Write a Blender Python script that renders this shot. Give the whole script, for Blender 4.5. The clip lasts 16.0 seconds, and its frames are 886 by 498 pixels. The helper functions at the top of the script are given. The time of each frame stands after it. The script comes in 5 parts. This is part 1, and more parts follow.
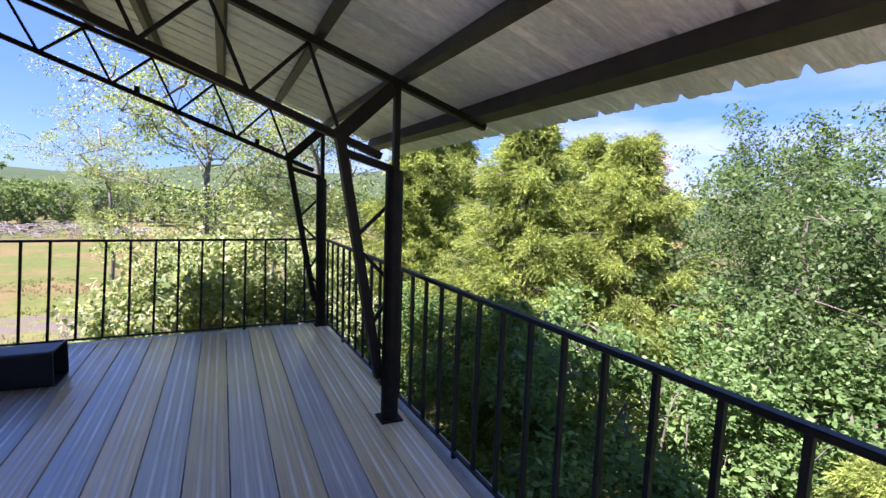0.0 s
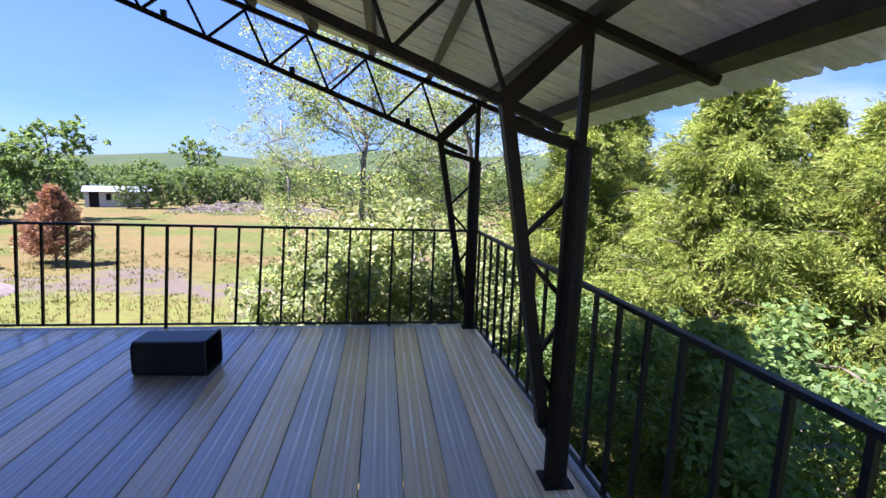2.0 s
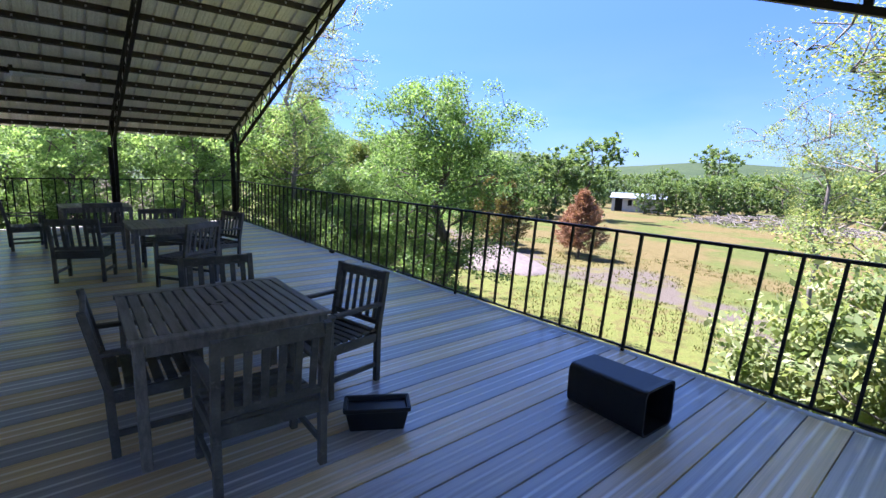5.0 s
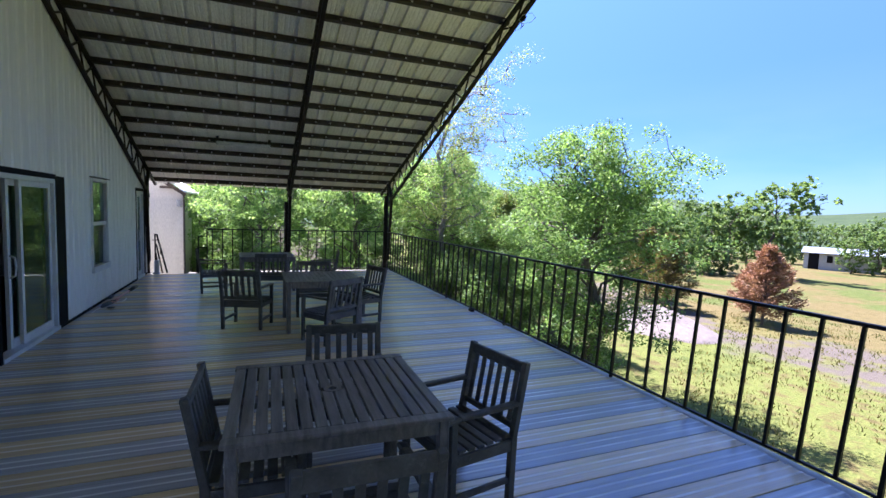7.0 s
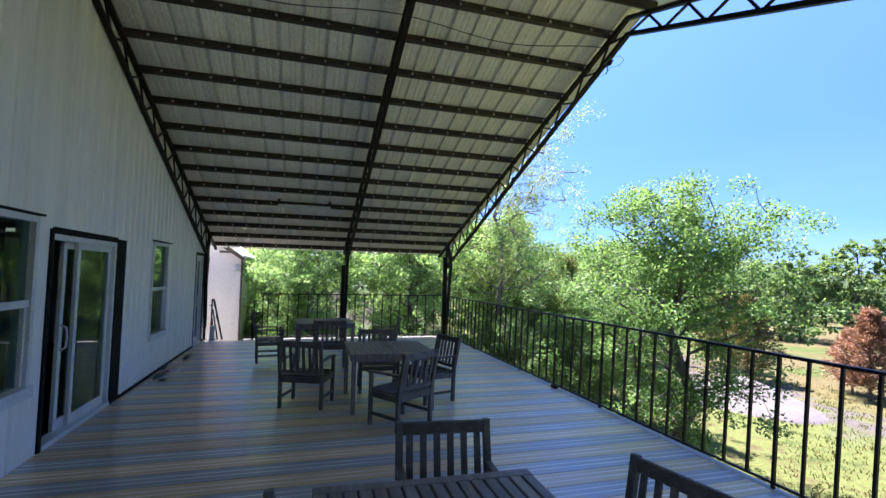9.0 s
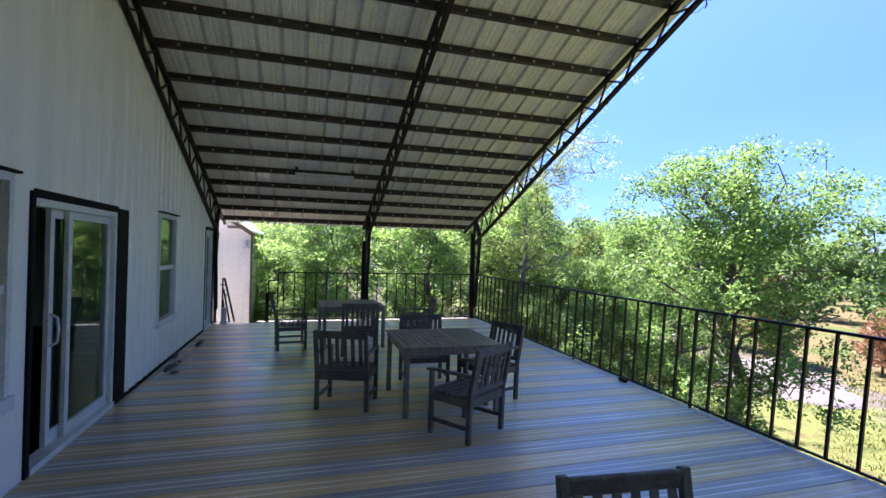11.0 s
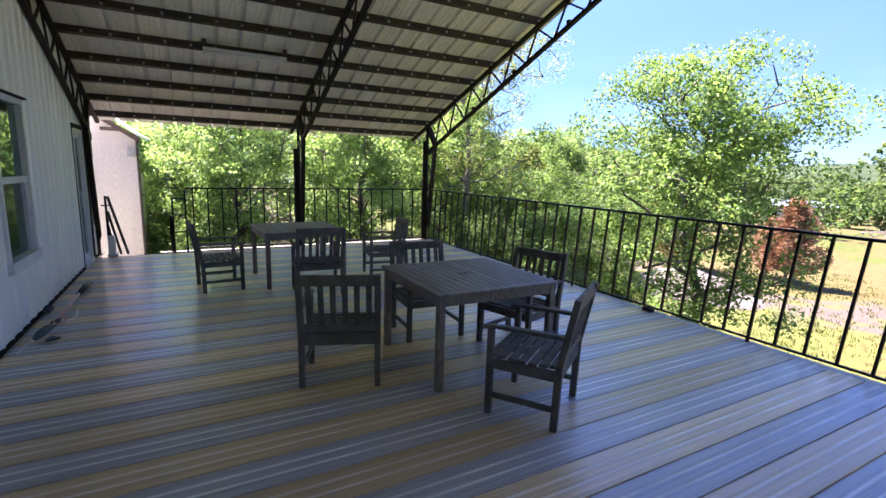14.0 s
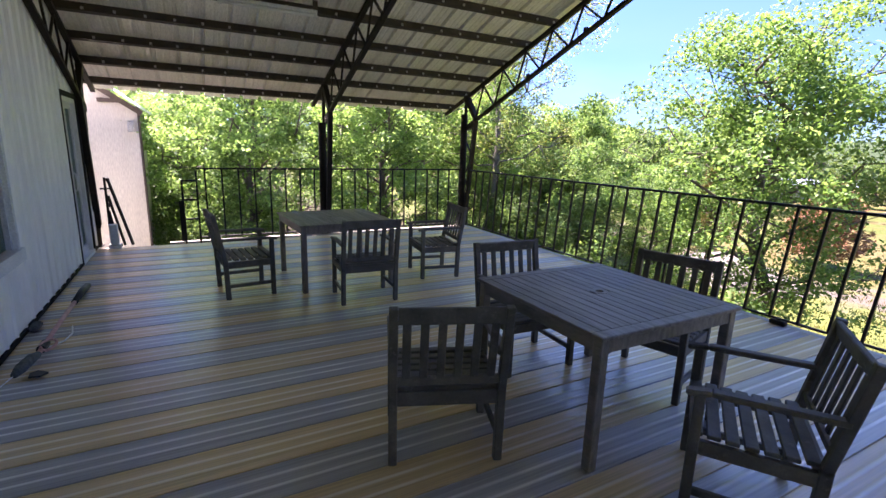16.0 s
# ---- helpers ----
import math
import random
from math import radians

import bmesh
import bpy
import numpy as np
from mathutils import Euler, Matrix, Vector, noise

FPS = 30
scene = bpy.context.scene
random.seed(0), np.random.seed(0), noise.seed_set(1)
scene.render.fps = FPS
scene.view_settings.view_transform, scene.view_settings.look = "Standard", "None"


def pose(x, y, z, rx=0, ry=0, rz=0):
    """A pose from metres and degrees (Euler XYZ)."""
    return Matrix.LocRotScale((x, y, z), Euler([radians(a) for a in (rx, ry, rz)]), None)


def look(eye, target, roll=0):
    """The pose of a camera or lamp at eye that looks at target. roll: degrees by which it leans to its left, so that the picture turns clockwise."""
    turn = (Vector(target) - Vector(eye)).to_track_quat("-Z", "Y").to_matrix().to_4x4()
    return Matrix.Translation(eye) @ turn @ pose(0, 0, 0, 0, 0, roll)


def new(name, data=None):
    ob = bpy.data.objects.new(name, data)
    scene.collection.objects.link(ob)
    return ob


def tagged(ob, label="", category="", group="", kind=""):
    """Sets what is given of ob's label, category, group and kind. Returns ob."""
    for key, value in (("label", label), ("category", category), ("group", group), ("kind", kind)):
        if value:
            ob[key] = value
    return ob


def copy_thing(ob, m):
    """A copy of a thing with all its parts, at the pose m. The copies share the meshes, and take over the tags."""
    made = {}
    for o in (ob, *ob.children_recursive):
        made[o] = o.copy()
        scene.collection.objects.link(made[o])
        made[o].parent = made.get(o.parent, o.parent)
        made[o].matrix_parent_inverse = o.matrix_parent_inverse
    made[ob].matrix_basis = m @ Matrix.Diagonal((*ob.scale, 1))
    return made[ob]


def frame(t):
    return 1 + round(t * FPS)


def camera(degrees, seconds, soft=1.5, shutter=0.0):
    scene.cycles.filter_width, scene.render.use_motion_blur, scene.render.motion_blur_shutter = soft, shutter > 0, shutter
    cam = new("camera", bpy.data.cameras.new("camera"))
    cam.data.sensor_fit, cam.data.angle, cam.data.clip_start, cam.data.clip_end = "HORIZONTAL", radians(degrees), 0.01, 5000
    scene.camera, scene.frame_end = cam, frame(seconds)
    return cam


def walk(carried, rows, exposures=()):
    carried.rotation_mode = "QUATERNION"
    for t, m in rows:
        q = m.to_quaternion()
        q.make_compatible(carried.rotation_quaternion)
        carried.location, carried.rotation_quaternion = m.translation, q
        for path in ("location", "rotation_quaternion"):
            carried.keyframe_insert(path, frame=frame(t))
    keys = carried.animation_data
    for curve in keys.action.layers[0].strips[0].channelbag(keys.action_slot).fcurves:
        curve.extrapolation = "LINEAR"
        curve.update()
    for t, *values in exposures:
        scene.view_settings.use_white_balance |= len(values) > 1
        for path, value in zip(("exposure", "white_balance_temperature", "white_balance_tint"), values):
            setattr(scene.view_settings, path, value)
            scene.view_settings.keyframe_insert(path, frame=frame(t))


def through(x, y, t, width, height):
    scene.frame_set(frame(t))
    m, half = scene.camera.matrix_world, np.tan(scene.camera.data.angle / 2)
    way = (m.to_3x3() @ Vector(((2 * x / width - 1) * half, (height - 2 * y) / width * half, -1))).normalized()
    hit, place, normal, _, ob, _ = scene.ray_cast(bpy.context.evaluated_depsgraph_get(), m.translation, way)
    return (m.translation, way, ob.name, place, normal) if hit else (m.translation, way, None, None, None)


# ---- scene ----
cam = camera(87.0, 16.0)
PATH = [
    (0, (1.108, 0.932, 1.709), (1.961, 2.727, 1.489), 2.0),
    (0.5, (1.091, 1.138, 1.739), (1.798, 2.991, 1.48), 2.1),
    (1, (1.156, 1.366, 1.727), (1.738, 3.26, 1.449), 2.1),
    (1.5, (1.237, 1.595, 1.734), (1.684, 3.522, 1.439), 2.0),
    (2, (1.24, 1.841, 1.723), (1.5, 3.8, 1.414), 1.9),
    (2.5, (1.266, 2.064, 1.725), (1.23, 4.038, 1.406), 1.8),
    (3, (1.291, 2.292, 1.713), (0.897, 4.226, 1.389), 1.7),
    (3.5, (1.25, 2.52, 1.667), (0.493, 4.342, 1.344), 1.7),
    (4, (1.156, 2.695, 1.615), (0.097, 4.362, 1.299), 2.0),
    (4.5, (1.112, 2.884, 1.628), (-0.208, 4.348, 1.288), 1.7),
    (5, (1.035, 3.018, 1.633), (-0.474, 4.286, 1.294), 1.9),
    (7.5, (0.33, 3.402, 1.761), (-1.551, 4.074, 1.675), 1.5),
    (8, (0.145, 3.348, 1.728), (-1.756, 3.97, 1.729), 1.3),
    (8.5, (-0.125, 3.28, 1.702), (-2.035, 3.871, 1.769), 1.3),
    (9, (-0.416, 3.199, 1.726), (-2.331, 3.766, 1.832), 1.4),
    (11.5, (-1.919, 2.692, 1.678), (-3.825, 3.296, 1.634), 1.5),
    (12, (-2.259, 2.604, 1.626), (-4.14, 3.273, 1.515), 1.7),
    (12.5, (-2.539, 2.556, 1.598), (-4.386, 3.303, 1.421), 1.7),
    (13, (-2.81, 2.395, 1.597), (-4.61, 3.235, 1.36), 1.9),
    (13.5, (-3.148, 2.342, 1.575), (-4.91, 3.241, 1.281), 1.7),
    (14, (-3.461, 2.333, 1.571), (-5.193, 3.274, 1.235), 1.6),
    (14.5, (-3.805, 2.282, 1.558), (-5.514, 3.252, 1.188), 1.9),
    (15, (-4.119, 2.25, 1.565), (-5.813, 3.231, 1.156), 1.6),
    (15.5, (-4.467, 2.258, 1.554), (-6.157, 3.24, 1.133), 1.6),
    (16, (-4.776, 2.194, 1.55), (-6.496, 3.12, 1.123), 1.7),
]
walk(cam, [(t, look(eye, target, roll)) for t, eye, target, roll in PATH], exposures=((0.0, 2.62, 6100, 42), (5.0, 2.66, 5900, 33), (9.0, 2.82, 5780, 33), (12.5, 3.04, 6200, 39), (16.0, 3.24, 6650, 42)))

# ---------------------------------------------------------------- world and sun
SUN_EL, SUN_AZ = 60.0, 257.0          # azimuth of the sun seen from above, clockwise from +y
world = bpy.data.worlds.new("sky")
scene.world = world
world.use_nodes = True
wn, wl = world.node_tree.nodes, world.node_tree.links
wn.clear()
w_out = wn.new("ShaderNodeOutputWorld")
w_bg = wn.new("ShaderNodeBackground")
w_sky = wn.new("ShaderNodeTexSky")
w_sky.sky_type = "NISHITA"
w_sky.sun_disc = False
w_sky.sun_elevation = radians(SUN_EL)
w_sky.sun_rotation = radians(SUN_AZ)
w_sky.air_density, w_sky.dust_density, w_sky.ozone_density = 1.0, 0.15, 3.0
w_bg.inputs["Strength"].default_value = 0.081
# thin cloud bank low over the horizon
w_tc = wn.new("ShaderNodeTexCoord")
w_map = wn.new("ShaderNodeMapping")
w_map.inputs["Scale"].default_value = (1.6, 1.6, 6.0)
w_noise = wn.new("ShaderNodeTexNoise")
w_noise.inputs["Scale"].default_value = 1.7
w_noise.inputs["Detail"].default_value = 6.0
w_ramp = wn.new("ShaderNodeValToRGB")
w_ramp.color_ramp.elements[0].position, w_ramp.color_ramp.elements[1].position = 0.36, 0.60
w_sep = wn.new("ShaderNodeSeparateXYZ")
w_band = wn.new("ShaderNodeMapRange")
w_band.inputs["From Min"].default_value, w_band.inputs["From Max"].default_value = 0.27, 0.10
w_mul = wn.new("ShaderNodeMath")
w_mul.operation = "MULTIPLY"
w_mul2 = wn.new("ShaderNodeMath")
w_mul2.operation = "MULTIPLY"
w_mul2.inputs[1].default_value = 0.55
w_mix = wn.new("ShaderNodeMix")
w_mix.data_type = "RGBA"
w_mix.inputs["B"].default_value = (2.9, 3.15, 3.7, 1)
wl.new(w_tc.outputs["Generated"], w_map.inputs["Vector"])
wl.new(w_map.outputs["Vector"], w_noise.inputs["Vector"])
wl.new(w_noise.outputs["Fac"], w_ramp.inputs["Fac"])
wl.new(w_tc.outputs["Generated"], w_sep.inputs["Vector"])
wl.new(w_sep.outputs["Z"], w_band.inputs["Value"])
wl.new(w_band.outputs["Result"], w_mul.inputs[0])
wl.new(w_ramp.outputs["Color"], w_mul.inputs[1])
wl.new(w_mul.outputs["Value"], w_mul2.inputs[0])
w_east = wn.new("ShaderNodeMapRange")
w_east.interpolation_type = "SMOOTHSTEP"
w_east.inputs["From Min"].default_value, w_east.inputs["From Max"].default_value = -0.15, 0.55
w_east.inputs["To Min"].default_value = 0.12
w_mul3 = wn.new("ShaderNodeMath")
w_mul3.operation = "MULTIPLY"
wl.new(w_sep.outputs["X"], w_east.inputs["Value"])
wl.new(w_mul2.outputs["Value"], w_mul3.inputs[0])
wl.new(w_east.outputs["Result"], w_mul3.inputs[1])
wl.new(w_mul3.outputs["Value"], w_mix.inputs["Factor"])
# sky dimmed blue towards the visible horizon, kept brighter overhead to light the deck
w_horizon_dim = wn.new("ShaderNodeMapRange")
w_horizon_dim.interpolation_type = "SMOOTHSTEP"
w_horizon_dim.inputs["From Min"].default_value, w_horizon_dim.inputs["From Max"].default_value = 0.0, 1.05
w_horizon_dim.inputs["To Min"].default_value, w_horizon_dim.inputs["To Max"].default_value = 0.0, 1.0
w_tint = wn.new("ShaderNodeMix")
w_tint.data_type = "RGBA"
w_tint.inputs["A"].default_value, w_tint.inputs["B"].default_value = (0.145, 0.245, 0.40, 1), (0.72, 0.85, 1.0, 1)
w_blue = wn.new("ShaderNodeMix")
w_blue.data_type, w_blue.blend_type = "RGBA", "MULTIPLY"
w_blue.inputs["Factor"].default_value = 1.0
wl.new(w_sep.outputs["Z"], w_horizon_dim.inputs["Value"])
wl.new(w_horizon_dim.outputs["Result"], w_tint.inputs["Factor"])
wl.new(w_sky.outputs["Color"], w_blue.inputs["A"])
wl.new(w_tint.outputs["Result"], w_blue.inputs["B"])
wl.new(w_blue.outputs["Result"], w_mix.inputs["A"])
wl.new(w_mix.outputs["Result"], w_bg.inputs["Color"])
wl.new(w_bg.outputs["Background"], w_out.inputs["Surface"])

sun_data = bpy.data.lights.new("sun", "SUN")
sun_data.energy, sun_data.angle, sun_data.color = 4.9, radians(0.53), (1.0, 0.96, 0.90)
sun = new("sun", sun_data)
_a, _e = radians(SUN_AZ), radians(SUN_EL)
_to_sun = Vector((math.sin(_a) * math.cos(_e), math.cos(_a) * math.cos(_e), math.sin(_e)))
sun.matrix_world = look(_to_sun * 60, (0, 0, 0))
sun["label"], sun["category"] = "high summer sun", "light"


# ---------------------------------------------------------------- materials
def shader(name):
    m = bpy.data.materials.new(name)
    m.use_nodes = True
    n, l = m.node_tree.nodes, m.node_tree.links
    return m, n, l, n["Principled BSDF"]


def ramp_node(n, stops):
    r = n.new("ShaderNodeValToRGB")
    e = r.color_ramp.elements
    while len(e) < len(stops):
        e.new(0.5)
    for el, (p, c) in zip(e, stops):
        el.position, el.color = p, (*c, 1)
    return r


def noise_node(n, l, scale, detail=4.0, stretch=(1, 1, 1), coords="Object", rough=0.55):
    tc = n.new("ShaderNodeTexCoord")
    mp = n.new("ShaderNodeMapping")
    mp.inputs["Scale"].default_value = stretch
    t = n.new("ShaderNodeTexNoise")
    t.inputs["Scale"].default_value, t.inputs["Detail"].default_value, t.inputs["Roughness"].default_value = scale, detail, rough
    l.new(tc.outputs[coords], mp.inputs["Vector"])
    l.new(mp.outputs["Vector"], t.inputs["Vector"])
    return t


def add_bump(n, l, bsdf, height, strength, distance=0.01):
    b = n.new("ShaderNodeBump")
    b.inputs["Strength"].default_value, b.inputs["Distance"].default_value = strength, distance
    l.new(height, b.inputs["Height"])
    l.new(b.outputs["Normal"], bsdf.inputs["Normal"])


def mix_colour(n, l, fac, a, b, blend="MIX"):
    m = n.new("ShaderNodeMix")
    m.data_type, m.blend_type = "RGBA", blend
    for sock, v in (("Factor", fac), ("A", a), ("B", b)):
        if isinstance(v, (tuple, float, int)):
            m.inputs[sock].default_value = v if not isinstance(v, tuple) else (*v, 1)
        else:
            l.new(v, m.inputs[sock])
    return m.outputs["Result"]


def surface(name, a, b, rough=0.6, metal=0.0, scale=6.0, stretch=(1, 1, 1), fine=60.0, bump=0.15, spots=None, spec=0.5, vary=0.0, grain=0.2):
    """Two-tone surface: coarse blotches, fine grain in the relief, optional spots of a third colour."""
    m, n, l, p = shader(name)
    big = noise_node(n, l, scale, 5.0, stretch)
    small = noise_node(n, l, fine, 3.0, stretch)
    r = ramp_node(n, [(0.32, a), (0.68, b)])
    l.new(big.outputs["Fac"], r.inputs["Fac"])
    col = r.outputs["Color"]
    g = ramp_node(n, [(0.3, (1 - grain,) * 3), (0.7, (1 + grain * 0.5,) * 3)])
    l.new(small.outputs["Fac"], g.inputs["Fac"])
    col = mix_colour(n, l, 1.0, col, g.outputs["Color"], "MULTIPLY")
    if spots:
        s = noise_node(n, l, scale * 2.7, 6.0, stretch, rough=0.7)
        sr = ramp_node(n, [(0.58, (0, 0, 0)), (0.70, (1, 1, 1))])
        l.new(s.outputs["Fac"], sr.inputs["Fac"])
        col = mix_colour(n, l, sr.outputs["Color"], col, spots)
    if vary:
        oi = n.new("ShaderNodeObjectInfo")
        vr = ramp_node(n, [(0.0, (1 - vary,) * 3), (1.0, (1 + vary,) * 3)])
        l.new(oi.outputs["Random"], vr.inputs["Fac"])
        col = mix_colour(n, l, 1.0, col, vr.outputs["Color"], "MULTIPLY")
    l.new(col, p.inputs["Base Color"])
    rr = n.new("ShaderNodeMapRange")
    rr.inputs["To Min"].default_value, rr.inputs["To Max"].default_value = max(0.02, rough - 0.12), min(1.0, rough + 0.12)
    l.new(small.outputs["Fac"], rr.inputs["Value"])
    l.new(rr.outputs["Result"], p.inputs["Roughness"])
    p.inputs["Metallic"].default_value = metal
    p.inputs["Specular IOR Level"].default_value = spec
    if bump:
        add_bump(n, l, p, small.outputs["Fac"], bump, 0.004)
    return m


def board_material(name, dark, light, worn):
    """Decking board: long streaks, worn ridges, semi-gloss."""
    m, n, l, p = shader(name)
    long1 = noise_node(n, l, 1.0, 4.0, (26.0, 0.35, 1.0))
    long2 = noise_node(n, l, 1.0, 6.0, (90.0, 1.6, 1.0))
    blot = noise_node(n, l, 1.3, 4.0, (1, 1, 1), "Object")
    r = ramp_node(n, [(0.3, dark), (0.7, light)])
    l.new(long1.outputs["Fac"], r.inputs["Fac"])
    g = ramp_node(n, [(0.3, (0.8, 0.8, 0.8)), (0.7, (1.15, 1.15, 1.15))])
    l.new(long2.outputs["Fac"], g.inputs["Fac"])
    col = mix_colour(n, l, 1.0, r.outputs["Color"], g.outputs["Color"], "MULTIPLY")
    tc = n.new("ShaderNodeTexCoord")
    sep = n.new("ShaderNodeSeparateXYZ")
    l.new(tc.outputs["Object"], sep.inputs["Vector"])
    ridge = n.new("ShaderNodeMapRange")
    ridge.inputs["From Min"].default_value, ridge.inputs["From Max"].default_value = -0.0016, 0.0
    l.new(sep.outputs["Z"], ridge.inputs["Value"])
    part_worn = n.new("ShaderNodeMath")
    part_worn.operation = "MULTIPLY"
    wr = ramp_node(n, [(0.30, (0.25, 0.25, 0.25)), (0.60, (0.95, 0.95, 0.95))])
    l.new(blot.outputs["Fac"], wr.inputs["Fac"])
    l.new(ridge.outputs["Result"], part_worn.inputs[0])
    l.new(wr.outputs["Color"], part_worn.inputs[1])
    col = mix_colour(n, l, part_worn.outputs["Value"], col, worn)
    oi = n.new("ShaderNodeObjectInfo")
    vr = ramp_node(n, [(0.0, (0.82, 0.82, 0.84)), (1.0, (1.18, 1.17, 1.14))])
    l.new(oi.outputs["Random"], vr.inputs["Fac"])
    col = mix_colour(n, l, 1.0, col, vr.outputs["Color"], "MULTIPLY")
    l.new(col, p.inputs["Base Color"])
    rr = n.new("ShaderNodeMapRange")
    rr.inputs["To Min"].default_value, rr.inputs["To Max"].default_value = 0.34, 0.56
    l.new(long2.outputs["Fac"], rr.inputs["Value"])
    l.new(rr.outputs["Result"], p.inputs["Roughness"])
    p.inputs["Coat Weight"].default_value = 0.75
    p.inputs["Coat Roughness"].default_value = 0.22
    p.inputs["Coat IOR"].default_value = 1.6
    add_bump(n, l, p, long2.outputs["Fac"], 0.12, 0.002)
    return m


def leaf_material(name, tones, through=0.35, rough=0.5, patch=0.9, lo=0.7, hi=1.25):
    """Leaves: each one its own tone, light passes through them."""
    m, n, l, p = shader(name)
    geo = n.new("ShaderNodeNewGeometry")
    r = ramp_node(n, [(q, (c[0] * 0.88, c[1] * 0.90, c[2] * 0.85)) for q, c in tones])
    l.new(geo.outputs["Random Per Island"], r.inputs["Fac"])
    big = noise_node(n, l, patch, 3.0)
    g = ramp_node(n, [(0.3, (lo, lo * 1.05, lo)), (0.7, (hi, hi * 0.96, hi * 0.88))])
    l.new(big.outputs["Fac"], g.inputs["Fac"])
    col = mix_colour(n, l, 1.0, r.outputs["Color"], g.outputs["Color"], "MULTIPLY")
    l.new(col, p.inputs["Base Color"])
    p.inputs["Roughness"].default_value = rough
    p.inputs["Specular IOR Level"].default_value = 0.15
    tr = n.new("ShaderNodeBsdfTranslucent")
    tcol = mix_colour(n, l, 1.0, col, (1.3, 1.22, 0.8), "MULTIPLY")
    l.new(tcol, tr.inputs["Color"])
    mx = n.new("ShaderNodeMixShader")
    mx.inputs["Fac"].default_value = through
    l.new(p.outputs["BSDF"], mx.inputs[1])
    l.new(tr.outputs["BSDF"], mx.inputs[2])
    l.new(mx.outputs["Shader"], n["Material Output"].inputs["Surface"])
    return m


M_TAN = board_material("board_tan", (0.54, 0.375, 0.175), (0.76, 0.56, 0.31), (0.94, 0.86, 0.69))
M_BLUE = board_material("board_grey_blue", (0.29, 0.285, 0.285), (0.46, 0.45, 0.445), (0.88, 0.87, 0.84))
M_GREY = board_material("board_grey", (0.36, 0.315, 0.275), (0.53, 0.47, 0.41), (0.76, 0.71, 0.65))
M_JOIST = surface("joist_wood", (0.05, 0.035, 0.025), (0.09, 0.065, 0.045), 0.8, scale=3, stretch=(1, 6, 6))
M_EDGE = surface("deck_edge", (0.34, 0.32, 0.29), (0.46, 0.44, 0.40), 0.6, scale=4)
M_RAIL = surface("black_rail_paint", (0.004, 0.004, 0.0045), (0.008, 0.008, 0.009), 0.5, scale=20, spots=(0.014, 0.008, 0.006), spec=0.3)
M_STEEL = surface("dark_brown_steel", (0.011, 0.008, 0.006), (0.024, 0.0145, 0.010), 0.55, scale=9, spots=(0.058, 0.026, 0.014), spec=0.22)
M_PURLIN = surface("rusty_purlin_steel", (0.030, 0.022, 0.017), (0.058, 0.042, 0.031), 0.55, scale=8, spots=(0.09, 0.045, 0.025))
M_ROOF = surface("galvanised_sheet", (0.86, 0.83, 0.775), (0.95, 0.92, 0.875), 0.34, metal=0.0, scale=2.2, stretch=(0.35, 2.0, 1), fine=35, bump=0.08, vary=0.10)
M_SIDING = surface("white_siding_paint", (0.81, 0.80, 0.745), (0.91, 0.90, 0.84), 0.42, scale=1.1, stretch=(4, 1, 0.35), fine=18, bump=0.02, vary=0.03, grain=0.05)
M_TRIM = surface("white_vinyl_frame", (0.62, 0.64, 0.64), (0.74, 0.75, 0.74), 0.4, scale=6)
M_DARKTRIM = surface("black_door_trim", (0.006, 0.0055, 0.0055), (0.012, 0.011, 0.011), 0.75, scale=8, spec=0.15)
# near-black: the unlit rooms' shade is put into the plaster colour
M_ROOM = surface("room_shade_plaster", (0.020, 0.021, 0.020), (0.03, 0.031, 0.03), 0.9, scale=2)
M_WOOD = surface("weathered_grey_wood", (0.066, 0.060, 0.051), (0.132, 0.121, 0.104), 0.62, scale=7, stretch=(1, 1, 1), fine=70, bump=0.3, spots=(0.17, 0.155, 0.13), vary=0.12)
M_TABLE = surface("grey_brown_table_wood", (0.135, 0.118, 0.103), (0.255, 0.225, 0.20), 0.5, scale=3, stretch=(1.2, 12, 4), fine=26, bump=0.3, vary=0.15)
M_REDWOOD = surface("red_brown_stained_wood", (0.20, 0.055, 0.028), (0.33, 0.10, 0.052), 0.4, scale=4, stretch=(1, 9, 9), fine=40, bump=0.2)
M_PLASTIC = surface("black_plastic", (0.005, 0.0055, 0.008), (0.010, 0.011, 0.014), 0.45, scale=5, fine=120, bump=0.1)
M_BARK = surface("grey_brown_bark", (0.06, 0.048, 0.038), (0.15, 0.125, 0.10), 0.9, scale=5, stretch=(3, 3, 0.6), fine=40, bump=0.7)
M_PALEBARK = surface("pale_grey_bark", (0.10, 0.092, 0.078), (0.19, 0.175, 0.15), 0.9, scale=5, stretch=(3, 3, 0.6), fine=40, bump=0.5)
M_CHROME = surface("pale_metal", (0.5, 0.5, 0.5), (0.62, 0.62, 0.6), 0.3, metal=0.8, scale=10)
M_REDPOLE = surface("faded_pink_shaft", (0.55, 0.26, 0.23), (0.66, 0.38, 0.34), 0.5, scale=10)
M_BRISTLE = surface("grey_bristle", (0.06, 0.07, 0.075), (0.12, 0.13, 0.13), 0.9, scale=30)
M_BARNROOF = surface("pale_blue_barn_roof", (0.19, 0.23, 0.27), (0.25, 0.29, 0.33), 0.4, scale=2)
M_BARNWALL = surface("cream_barn_wall", (0.40, 0.40, 0.38), (0.48, 0.47, 0.45), 0.6, scale=2)
M_WING = surface("cream_wing_paint", (0.48, 0.45, 0.36), (0.56, 0.53, 0.43), 0.6, scale=1.2, stretch=(1, 3, 0.5), fine=22, bump=0.08)

